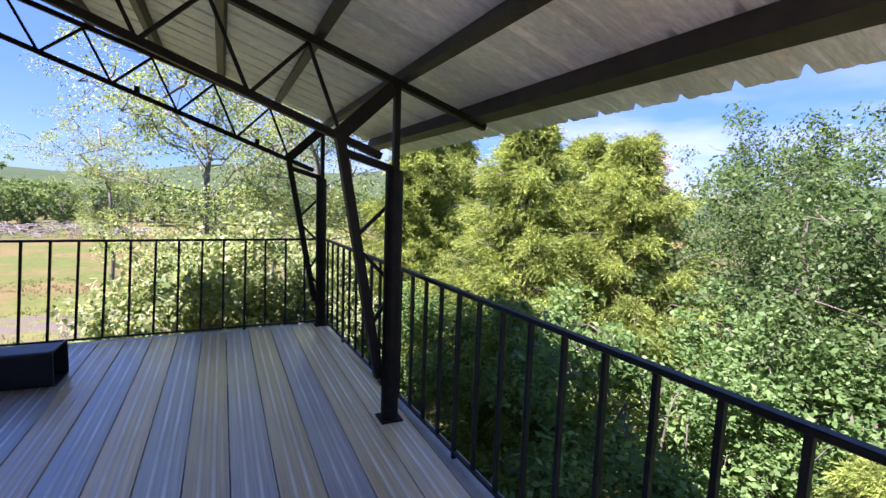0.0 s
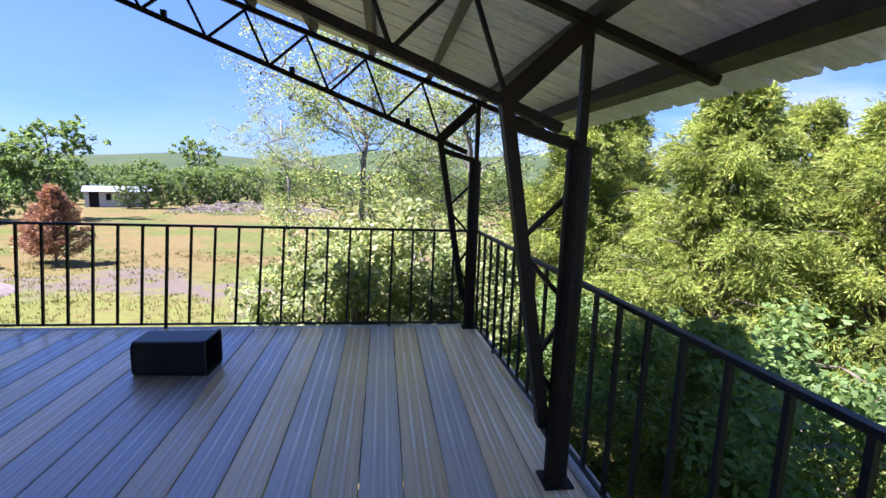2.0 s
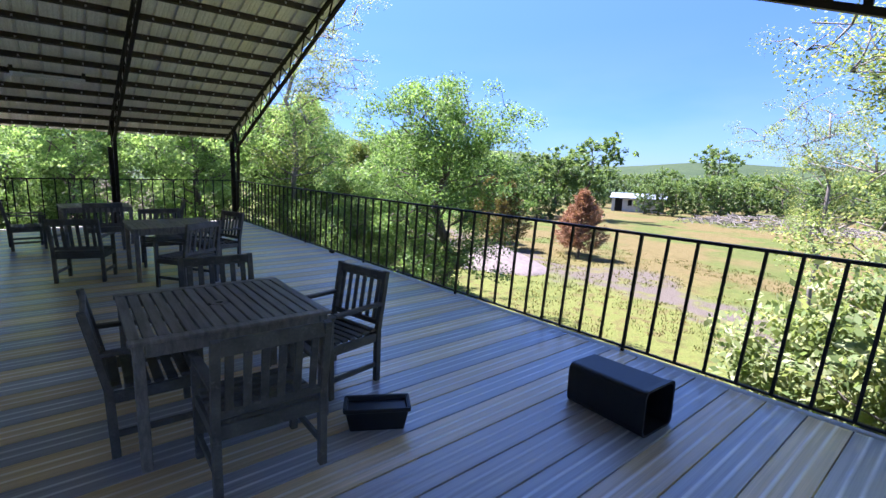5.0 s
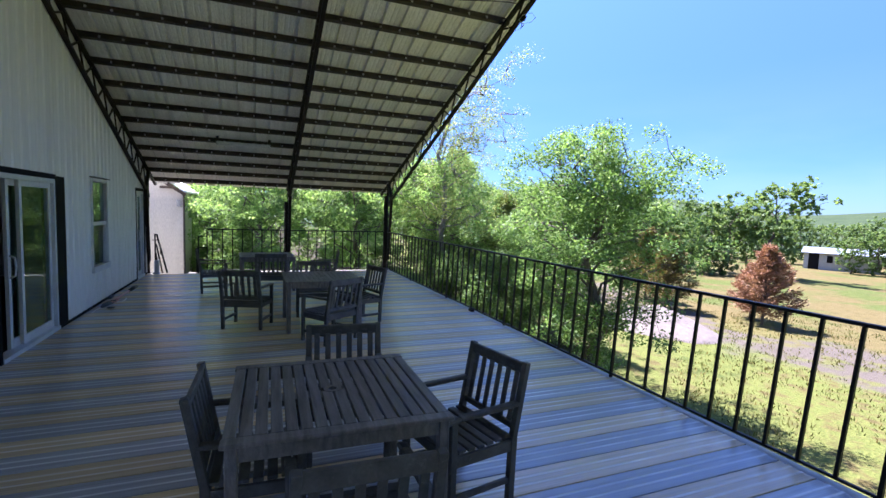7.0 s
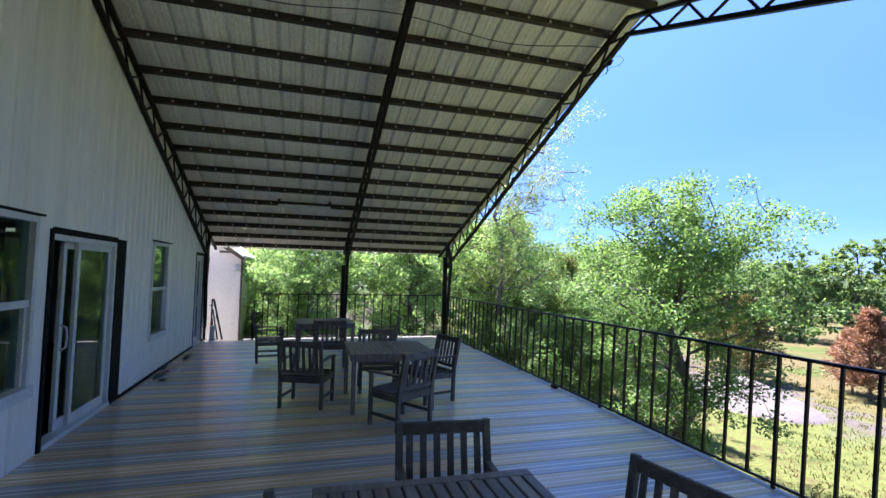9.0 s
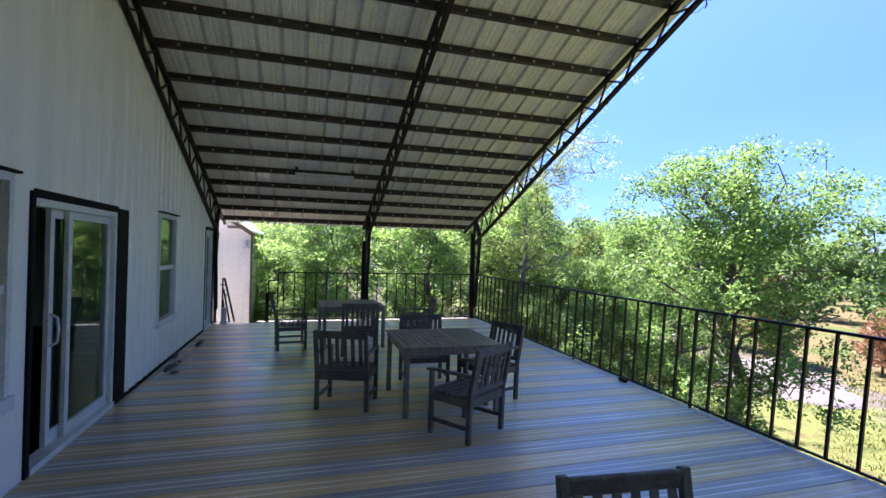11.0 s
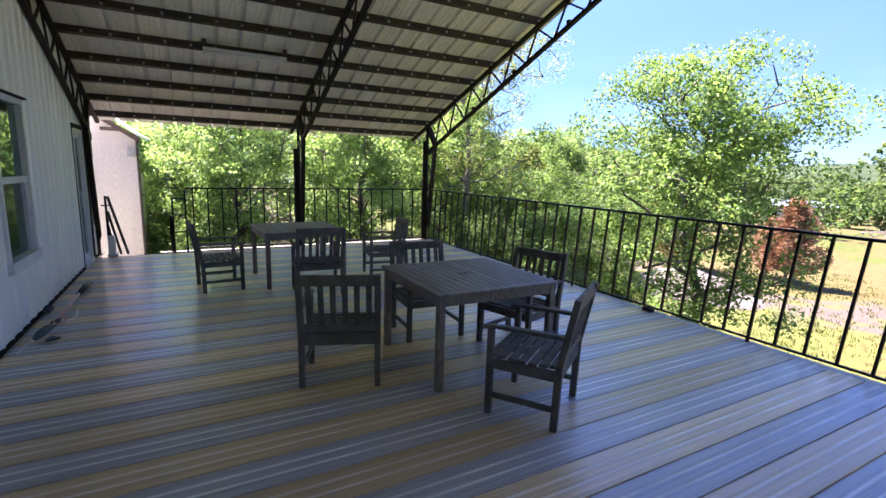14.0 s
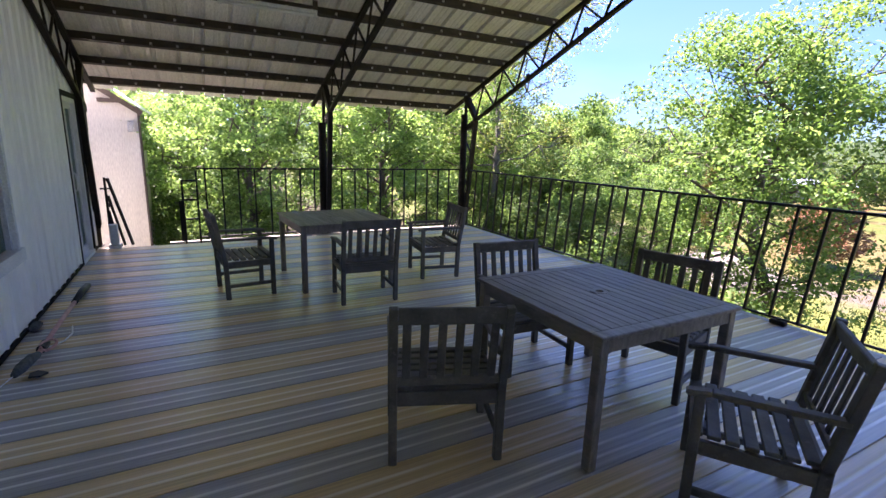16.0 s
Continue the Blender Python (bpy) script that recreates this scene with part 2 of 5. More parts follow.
L_BROAD = leaf_material("broad_leaf", [(0.0, (0.077, 0.164, 0.048)), (0.45, (0.134, 0.254, 0.075)), (0.8, (0.197, 0.327, 0.114)), (1.0, (0.253, 0.377, 0.175))], 0.5)
# brighter copy of the broad leaf: light in the wood put into its colour
L_WALL = leaf_material("woodland_leaf_brightened", [(0.0, (0.114, 0.215, 0.078)), (0.45, (0.194, 0.340, 0.116)), (0.8, (0.268, 0.435, 0.170)), (1.0, (0.334, 0.505, 0.238))], 0.55, 0.5, 0.7, 0.5, 1.3)
L_DEEP = leaf_material("deep_green_leaf", [(0.0, (0.059, 0.120, 0.040)), (0.5, (0.117, 0.211, 0.069)), (1.0, (0.201, 0.314, 0.125))], 0.5)
L_CEDAR = leaf_material("cedar_spray", [(0.0, (0.105, 0.160, 0.038)), (0.5, (0.215, 0.300, 0.070)), (0.88, (0.340, 0.430, 0.105)), (1.0, (0.300, 0.285, 0.105))], 0.45, 0.5, 2.1, 0.45, 1.35)
L_DARKCEDAR = leaf_material("dark_cedar_spray", [(0.0, (0.075, 0.119, 0.028)), (0.6, (0.150, 0.205, 0.045)), (1.0, (0.236, 0.281, 0.063))], 0.35)
L_OLIVE = leaf_material("olive_leaf", [(0.0, (0.048, 0.098, 0.032)), (0.6, (0.089, 0.152, 0.053)), (1.0, (0.141, 0.203, 0.087))], 0.45, 0.5, 1.5, 0.6, 1.25)
L_SHRUB = leaf_material("pale_shrub_leaf", [(0.0, (0.13, 0.20, 0.08)), (0.5, (0.235, 0.31, 0.135)), (1.0, (0.39, 0.43, 0.27))], 0.5, 0.5)
L_SPARSE = leaf_material("yellowing_leaf", [(0.0, (0.130, 0.210, 0.070)), (0.6, (0.230, 0.320, 0.115)), (1.0, (0.370, 0.390, 0.150))], 0.4)
L_RUST = leaf_material("rust_dead_needles", [(0.0, (0.178, 0.085, 0.056)), (0.6, (0.315, 0.170, 0.111)), (1.0, (0.410, 0.264, 0.177))], 0.2)
L_DRY = leaf_material("dry_brown_leaf", [(0.0, (0.10, 0.075, 0.03)), (0.6, (0.17, 0.13, 0.05)), (1.0, (0.16, 0.19, 0.05))], 0.25)
L_TAWNY = leaf_material("tawny_dry_needles", [(0.0, (0.22, 0.14, 0.06)), (0.6, (0.36, 0.23, 0.10)), (1.0, (0.40, 0.33, 0.14))], 0.35)
L_FAR = leaf_material("far_woods_leaf", [(0.0, (0.071, 0.137, 0.049)), (0.6, (0.124, 0.207, 0.068)), (1.0, (0.182, 0.266, 0.101))], 0.45)


def glass_material():
    m, n, l, p = shader("window_glass")
    p.inputs["Base Color"].default_value = (0.40, 0.66, 0.55, 1)
    p.inputs["Roughness"].default_value = 0.01
    p.inputs["Transmission Weight"].default_value = 1.0
    p.inputs["IOR"].default_value = 1.36
    return m


M_GLASS = glass_material()


def tube_material():
    m, n, l, p = shader("lamp_tube")
    p.inputs["Base Color"].default_value = (0.8, 0.8, 0.78, 1)
    p.inputs["Roughness"].default_value = 0.3
    return m


M_TUBE = tube_material()


def ground_material():
    m, n, l, p = shader("field_ground")
    tc = n.new("ShaderNodeTexCoord")
    sep = n.new("ShaderNodeSeparateXYZ")
    l.new(tc.outputs["Object"], sep.inputs["Vector"])
    tuft = noise_node(n, l, 2.2, 6.0)
    patch = noise_node(n, l, 0.16, 5.0)
    fine = noise_node(n, l, 14.0, 4.0)
    dry = ramp_node(n, [(0.25, (0.092, 0.078, 0.028)), (0.5, (0.140, 0.117, 0.046)), (0.8, (0.158, 0.122, 0.056))])
    green = ramp_node(n, [(0.25, (0.06, 0.088, 0.02)), (0.75, (0.115, 0.14, 0.037))])
    l.new(tuft.outputs["Fac"], dry.inputs["Fac"])
    l.new(tuft.outputs["Fac"], green.inputs["Fac"])
    gr = ramp_node(n, [(0.47, (0, 0, 0)), (0.58, (1, 1, 1))])
    l.new(patch.outputs["Fac"], gr.inputs["Fac"])
    col = mix_colour(n, l, gr.outputs["Color"], dry.outputs["Color"], green.outputs["Color"])
    # nearer than the gravel the grass is green, a tan meadow lies past it
    near = n.new("ShaderNodeMapRange")
    near.inputs["From Min"].default_value, near.inputs["From Max"].default_value = 27.0, 20.0
    l.new(sep.outputs["Y"], near.inputs["Value"])
    near_mix = n.new("ShaderNodeMath")
    near_mix.operation = "MULTIPLY"
    nr = ramp_node(n, [(0.36, (0, 0, 0)), (0.52, (1, 1, 1))])
    l.new(tuft.outputs["Fac"], nr.inputs["Fac"])
    l.new(near.outputs["Result"], near_mix.inputs[0])
    l.new(nr.outputs["Color"], near_mix.inputs[1])
    lush = ramp_node(n, [(0.3, (0.095, 0.122, 0.03)), (0.7, (0.165, 0.185, 0.05))])
    l.new(fine.outputs["Fac"], lush.inputs["Fac"])
    col = mix_colour(n, l, near_mix.outputs["Value"], col, lush.outputs["Color"])
    # gravel track winding across
    dist = noise_node(n, l, 0.22, 4.0)
    off = n.new("ShaderNodeMath")
    off.operation = "MULTIPLY_ADD"
    off.inputs[1].default_value = 13.0
    l.new(dist.outputs["Fac"], off.inputs[0])
    l.new(sep.outputs["Y"], off.inputs[2])
    line = n.new("ShaderNodeMath")
    line.operation = "MULTIPLY_ADD"
    line.inputs[1].default_value = 0.18
    l.new(sep.outputs["X"], line.inputs[0])
    l.new(off.outputs["Value"], line.inputs[2])
    mid = n.new("ShaderNodeMath")
    mid.operation = "SUBTRACT"
    mid.inputs[1].default_value = 27.0
    l.new(line.outputs["Value"], mid.inputs[0])
    ab = n.new("ShaderNodeMath")
    ab.operation = "ABSOLUTE"
    l.new(mid.outputs["Value"], ab.inputs[0])
    edge = n.new("ShaderNodeMapRange")
    edge.inputs["From Min"].default_value, edge.inputs["From Max"].default_value = 2.7, 1.5
    l.new(ab.outputs["Value"], edge.inputs["Value"])
    holes = ramp_node(n, [(0.40, (0.15, 0.15, 0.15)), (0.50, (1, 1, 1))])
    l.new(noise_node(n, l, 0.9, 5.0).outputs["Fac"], holes.inputs["Fac"])
    gfac = n.new("ShaderNodeMath")
    gfac.operation = "MULTIPLY"
    l.new(edge.outputs["Result"], gfac.inputs[0])
    l.new(holes.outputs["Color"], gfac.inputs[1])
    gravel = ramp_node(n, [(0.3, (0.095, 0.082, 0.066)), (0.7, (0.15, 0.132, 0.108))])
    l.new(fine.outputs["Fac"], gravel.inputs["Fac"])
    col = mix_colour(n, l, gfac.outputs["Value"], col, gravel.outputs["Color"])
    # brown leaf litter past the deck's far end, darkened for shade under the trees
    lit_x = n.new("ShaderNodeMapRange")
    lit_x.inputs["From Min"].default_value, lit_x.inputs["From Max"].default_value = -12.5, -14.5
    l.new(sep.outputs["X"], lit_x.inputs["Value"])
    lit_y = n.new("ShaderNodeMapRange")
    lit_y.inputs["From Min"].default_value, lit_y.inputs["From Max"].default_value = 17.0, 13.0
    l.new(sep.outputs["Y"], lit_y.inputs["Value"])
    lit = n.new("ShaderNodeMath")
    lit.operation = "MULTIPLY"
    l.new(lit_x.outputs["Result"], lit.inputs[0])
    l.new(lit_y.outputs["Result"], lit.inputs[1])
    litter = ramp_node(n, [(0.3, (0.035, 0.030, 0.018)), (0.7, (0.095, 0.078, 0.05))])
    l.new(fine.outputs["Fac"], litter.inputs["Fac"])
    col = mix_colour(n, l, lit.outputs["Value"], col, litter.outputs["Color"])
    # far off: woods
    far = n.new("ShaderNodeMapRange")
    vl = n.new("ShaderNodeVectorMath")
    vl.operation = "LENGTH"
    l.new(tc.outputs["Object"], vl.inputs[0])
    far.inputs["From Min"].default_value, far.inputs["From Max"].default_value = 110.0, 150.0
    l.new(vl.outputs["Value"], far.inputs["Value"])
    woods = ramp_node(n, [(0.35, (0.028, 0.052, 0.022)), (0.65, (0.060, 0.092, 0.040))])
    l.new(noise_node(n, l, 0.10, 8.0, rough=0.7).outputs["Fac"], woods.inputs["Fac"])
    col = mix_colour(n, l, far.outputs["Result"], col, woods.outputs["Color"])
    col = mix_colour(n, l, 1.0, col, (0.68, 0.68, 0.66), "MULTIPLY")
    l.new(col, p.inputs["Base Color"])
    p.inputs["Roughness"].default_value = 0.95
    p.inputs["Specular IOR Level"].default_value = 0.1
    add_bump(n, l, p, fine.outputs["Fac"], 0.8, 0.08)
    return m


M_GROUND = ground_material()
M_GRAVEL = surface("gravel_heap", (0.10, 0.085, 0.073), (0.15, 0.13, 0.115), 0.95, scale=5, fine=20, bump=0.8)
L_GRASS = leaf_material("meadow_grass", [(0.0, (0.06, 0.085, 0.022)), (0.4, (0.115, 0.135, 0.037)), (0.75, (0.165, 0.143, 0.058)), (1.0, (0.205, 0.163, 0.08))], 0.3, 0.8)


# ---------------------------------------------------------------- mesh helpers
def quick_mesh(name, verts, faces, material, smooth=False):
    me = bpy.data.meshes.new(name)
    me.from_pydata([tuple(v) for v in verts], [], faces)
    me.materials.append(material)
    if smooth:
        me.polygons.foreach_set("use_smooth", [True] * len(me.polygons))
    me.update()
    return me


def soup(name, corners, material):
    """Mesh of loose quads from an array (count, 4, 3)."""
    k = len(corners)
    me = bpy.data.meshes.new(name)
    me.vertices.add(4 * k)
    me.vertices.foreach_set("co", np.ascontiguousarray(corners, dtype=np.float32).ravel())
    me.loops.add(4 * k)
    me.loops.foreach_set("vertex_index", np.arange(4 * k, dtype=np.int32))
    me.polygons.add(k)
    me.polygons.foreach_set("loop_start", np.arange(0, 4 * k, 4, dtype=np.int32))
    me.polygons.foreach_set("loop_total", np.full(k, 4, dtype=np.int32))
    me.materials.append(material)
    me.update(calc_edges=True)
    return me


class Build:
    """Collects boxes, bars and tubes into one mesh."""

    def __init__(self):
        self.v, self.f = [], []

    def add(self, verts, faces):
        o = len(self.v)
        self.v += [tuple(p) for p in verts]
        self.f += [tuple(i + o for i in f) for f in faces]
        return self

    def box(self, x0, x1, y0, y1, z0, z1, m=None, bevel=0.0):
        if bevel <= 0:
            pts = [Vector((x, y, z)) for z in (z0, z1) for x, y in ((x0, y0), (x1, y0), (x1, y1), (x0, y1))]
            fs = [(0, 3, 2, 1), (4, 5, 6, 7), (0, 1, 5, 4), (1, 2, 6, 5), (2, 3, 7, 6), (3, 0, 4, 7)]
        else:
            b = min(bevel, (x1 - x0) * 0.45, (y1 - y0) * 0.45, (z1 - z0) * 0.45)
            bm = bmesh.new()
            bmesh.ops.create_cube(bm, size=1.0)
            for v in bm.verts:
                v.co = ((x0 + x1) / 2 + v.co.x * (x1 - x0), (y0 + y1) / 2 + v.co.y * (y1 - y0), (z0 + z1) / 2 + v.co.z * (z1 - z0))
            bmesh.ops.bevel(bm, geom=bm.edges[:], offset=b, segments=1, profile=0.5, affect="EDGES")
            bm.verts.index_update()
            pts = [v.co.copy() for v in bm.verts]
            fs = [tuple(v.index for v in f.verts) for f in bm.faces]
            bm.free()
        if m is not None:
            pts = [m @ p for p in pts]
        return self.add(pts, fs)

    def bar(self, a, b, w, d, up=(0, 0, 1), bevel=0.0):
        """Straight bar from a to b; w across, d along up."""
        a, b = Vector(a), Vector(b)
        t = (b - a).normalized()
        u = Vector(up)
        if abs(t.dot(u)) > 0.98:
            u = Vector((0, 1, 0))
        s = t.cross(u).normalized()
        u = s.cross(t).normalized()
        m = Matrix((s, t, u)).transposed().to_4x4()
        m.translation = a
        return self.box(-w / 2, w / 2, 0, (b - a).length, -d / 2, d / 2, m, bevel)

    def tube(self, pts, radii, sides=8, cap=True):
        pts = [Vector(p) for p in pts]
        rings = []
        for i, p in enumerate(pts):
            t = (pts[min(i + 1, len(pts) - 1)] - pts[max(i - 1, 0)]).normalized()
            u = Vector((1, 0, 0)) if abs(t.x) < 0.8 else Vector((0, 1, 0))
            s = t.cross(u).normalized()
            u = s.cross(t)
            r = radii[i] if isinstance(radii, (list, tuple)) else radii
            rings.append([p + (s * math.cos(2 * math.pi * k / sides) + u * math.sin(2 * math.pi * k / sides)) * r for k in range(sides)])
        o = [v for ring in rings for v in ring]
        fs = []
        for i in range(len(rings) - 1):
            for k in range(sides):
                k2 = (k + 1) % sides
                fs.append((i * sides + k, i * sides + k2, (i + 1) * sides + k2, (i + 1) * sides + k))
        if cap:
            fs.append(tuple(range(sides))[::-1])
            fs.append(tuple((len(rings) - 1) * sides + k for k in range(sides)))
        return self.add(o, fs)

    def mesh(self, name, material, smooth=False):
        return quick_mesh(name, self.v, self.f, material, smooth)


def part(name, geo, material, parent, label="", smooth=False):
    """One mesh object under a thing or under a part. geo: a Build or a ready mesh."""
    me = geo.mesh(name, material, smooth) if isinstance(geo, Build) else geo
    ob = new(name, me)
    ob.parent = parent
    if label:
        ob["label"] = label
    return ob


def thing(name, label, category, m=None, group="", kind=""):
    ob = new(name)
    ob.empty_display_size = 0.2
    if m is not None:
        ob.matrix_basis = m
    return tagged(ob, label, category, group, kind)


# ---------------------------------------------------------------- plan
X_W, X_E = -12.97, 2.25               # west and east rails
Y_WALL, Y_N = 0.92, 7.03              # house wall and north rail
RIDGE_X, RIDGE_Z, PITCH = -5.33, 5.017, 0.332   # top chord's underside line
TRUSS_Y = (0.966, 4.26, 7.045)
LOW_RIDGE_Z = 4.835                   # bottom chord at the ridge
X_POST_E, X_POST_W = 2.25, -12.95
HOUSE_E = -0.6


def roof_z(x):
    """Underside of the top chord."""
    return RIDGE_Z - PITCH * abs(x - RIDGE_X)


def low_z(x):
    """Bottom chord."""
    return LOW_RIDGE_Z - 0.380 * abs(x - RIDGE_X)


# ---------------------------------------------------------------- ground
def ground_z(x, y):
    d = math.hypot(x + 5, y - 5)
    z = -3.0 - 0.9 * min(max((y - 14) / 40, 0), 1)
    z -= 0.5 * min(max((d - 50) / 60, 0), 1)
    if d > 130:
        u = min((d - 130) / 420, 1)
        z += 30 * u * u * (3 - 2 * u) * (0.80 + 0.25 * math.sin(math.atan2(y, x) * 5 + 1) + 0.12 * math.sin(math.atan2(y, x) * 17))
    z += 0.16 * noise.noise((x * 0.13, y * 0.13, 0)) + 0.05 * noise.noise((x * 0.7, y * 0.7, 3))
    return z


def build_ground():
    radii = [0] + [1.6 * 1.065 ** i for i in range(1, 100)]
    radii = [r for r in radii if r < 900] + [1500, 3000]
    sides = 150
    verts, faces = [(-5, 12, ground_z(-5, 12))], []
    for r in radii[1:]:
        for k in range(sides):
            a = 2 * math.pi * k / sides
            x, y = -5 + r * math.cos(a), 12 + r * math.sin(a)
            verts.append((x, y, ground_z(x, y)))
    for k in range(sides):
        faces.append((0, 1 + k, 1 + (k + 1) % sides))
    for i in range(len(radii) - 2):
        for k in range(sides):
            k2 = (k + 1) % sides
            a, b = 1 + i * sides, 1 + (i + 1) * sides
            faces.append((a + k, b + k, b + k2, a + k2))
    ob = new("ground", quick_mesh("ground", verts, faces, M_GROUND, True))
    tagged(ob, "rough meadow of tan and green grass with bare gravel", "ground", kind="structure")


build_ground()


# ---------------------------------------------------------------- deck
BOARD_W, BOARD_GAP = 0.252, 0.007


def board_mesh(name, material, y0, y1):
    """Board with three shallow ridges along its length; its top crest at z 0."""
    w = BOARD_W - BOARD_GAP
    prof = [(-w / 2, -0.030), (-w / 2, -0.004), (-w / 2 + 0.004, -0.001)]
    for i in range(1, 36):
        u = i / 36
        crest = sum(math.exp(-((u - c) / 0.055) ** 2) for c in (0.34, 0.66)) + 0.25 * sum(math.exp(-((u - c) / 0.05) ** 2) for c in (0.08, 0.5, 0.92))
        prof.append((-w / 2 + w * u, -0.0024 + 0.0024 * min(crest, 1.0)))
    prof += [(w / 2 - 0.004, -0.001), (w / 2, -0.004), (w / 2, -0.030)]
    verts = [(x, y, z) for y in (y0, y1) for x, z in prof]
    k = len(prof)
    faces = [(i, i + 1, k + i + 1, k + i) for i in range(k - 1)]
    faces += [tuple(range(k))[::-1], tuple(range(k, 2 * k))]
    return quick_mesh(name, verts, faces, material)


deck = thing("deck_floor", "raised deck of streaked tan and blue-grey boards", "floor", kind="structure")
JOINT0 = 1.63                          # one board joint's x
board_sets = {}
for key, mat in (("tan", M_TAN), ("blue", M_BLUE), ("grey", M_GREY)):
    board_sets[key] = (board_mesh("board_" + key, mat, Y_WALL + 0.01, Y_N - 0.04), board_mesh("board_side_" + key, mat, -1.6, Y_WALL - 0.004))
rng = random.Random(4)
n_first = int((X_W - JOINT0) / BOARD_W)
for i in range(n_first, 3):
    x = JOINT0 + (i + 0.5) * BOARD_W
    key = "tan" if i % 2 else "blue"
    if i in (0, -2) or rng.random() < 0.06:
        key = "grey"
    elif i > 0:
        key = "tan"
    b = part("board", board_sets[key][0], None, deck)
    b.location.x = x
    if x > HOUSE_E:
        b = part("board", board_sets[key][1], None, deck)
        b.location.x = x
frame_geo = Build()
frame_geo.box(X_W - 0.06, X_E + 0.10, Y_N - 0.038, Y_N + 0.05, -0.24, -0.002)
x_in = JOINT0 + 3 * BOARD_W + 0.002
frame_geo.add([(x_in, -1.6, z) for z in (-0.24, -0.003)] + [(2.75, -1.6, z) for z in (-0.24, -0.003)] + [(2.392, Y_N - 0.04, z) for z in (-0.24, -0.003)] + [(x_in, Y_N - 0.04, z) for z in (-0.24, -0.003)],
              [(1, 3, 5, 7), (6, 4, 2, 0), (0, 2, 3, 1), (2, 4, 5, 3), (4, 6, 7, 5), (6, 0, 1, 7)])
frame_geo.box(X_W - 0.06, X_W + 0.0, Y_WALL + 0.9, Y_N - 0.04, -0.24, -0.012)
part("edge_board", frame_geo, M_EDGE, deck, "pale weathered edge board")
for y in (1.2, 2.6, 4.0, 5.4, 6.8):
    part("joist", Build().box(X_W, X_E, y - 0.03, y + 0.03, -0.26, -0.032), M_JOIST, deck)
for x in (-13.2, -9.4, -5.6, -1.8, 2.1):
    for y in (1.3, 4.2, 6.9):
        part("support_post", Build().box(x - 0.07, x + 0.07, y - 0.07, y + 0.07, -3.4, -0.26, None, 0.01), M_JOIST, deck)


# ---------------------------------------------------------------- rails
RAIL_Z = 1.13


def rail(name, a, b, label, spacing=0.24, first=0.12, every=11, rack=0.0):
    """Welded rail: top bar, bottom bar, square balusters; rack: how far the tops have shifted along the rail."""
    a, b = Vector((*a, 0)), Vector((*b, 0))
    t = (b - a).normalized()
    length = (b - a).length
    r = thing(name, label, "railing", Matrix.Translation(a), kind="structure")
    o = Vector((0, 0, 0))
    part("top_rail", Build().bar(o + Vector((0, 0, RAIL_Z - 0.013)), t * length + Vector((0, 0, RAIL_Z - 0.013)), 0.045, 0.026, bevel=0.004), M_RAIL, r)
    part("bottom_rail", Build().bar(o + Vector((0, 0, 0.045)), t * length + Vector((0, 0, 0.045)), 0.028, 0.020, bevel=0.003), M_RAIL, r)
    rz = math.atan2(t.y, t.x)
    sets = []
    for i in range(6):
        d = rack * i / 5
        sets.append((Build().bar((0, 0, 0.055), (d, 0, RAIL_Z - 0.026), 0.023, 0.023, (0, 1, 0)).mesh("baluster", M_RAIL),
                     Build().bar((0, 0, 0.0), (d, 0, RAIL_Z - 0.026), 0.026, 0.026, (0, 1, 0)).mesh("rail_post", M_RAIL)))
    s, k = first, 0
    while s < length - 0.03:
        long = k % every == every - 1
        me, foot = sets[min(5, round(5 * (length - s) / 2.6))]
        bar = part("rail_post" if long else "baluster", foot if long else me, None, r)
        bar.location = t * s
        bar.rotation_euler.z = rz
        s += spacing
        k += 1
    return r


rail("rail_north", (X_W, Y_N), (X_E + 0.03, Y_N), "black welded steel railing along the deck's long open side", 0.2395, 0.17, 10, 0.076)
rail("rail_east", (2.69, -1.6), (2.31, Y_N), "black welded steel railing beside the close trees", 0.241, 0.06)
rail("rail_west", (X_W, 2.25), (X_W, Y_N), "black welded steel railing at the deck's far end")


# ---------------------------------------------------------------- roof
roof = thing("roof_frame", "open gable roof of dark steel trusses and purlins", "roof", kind="structure")


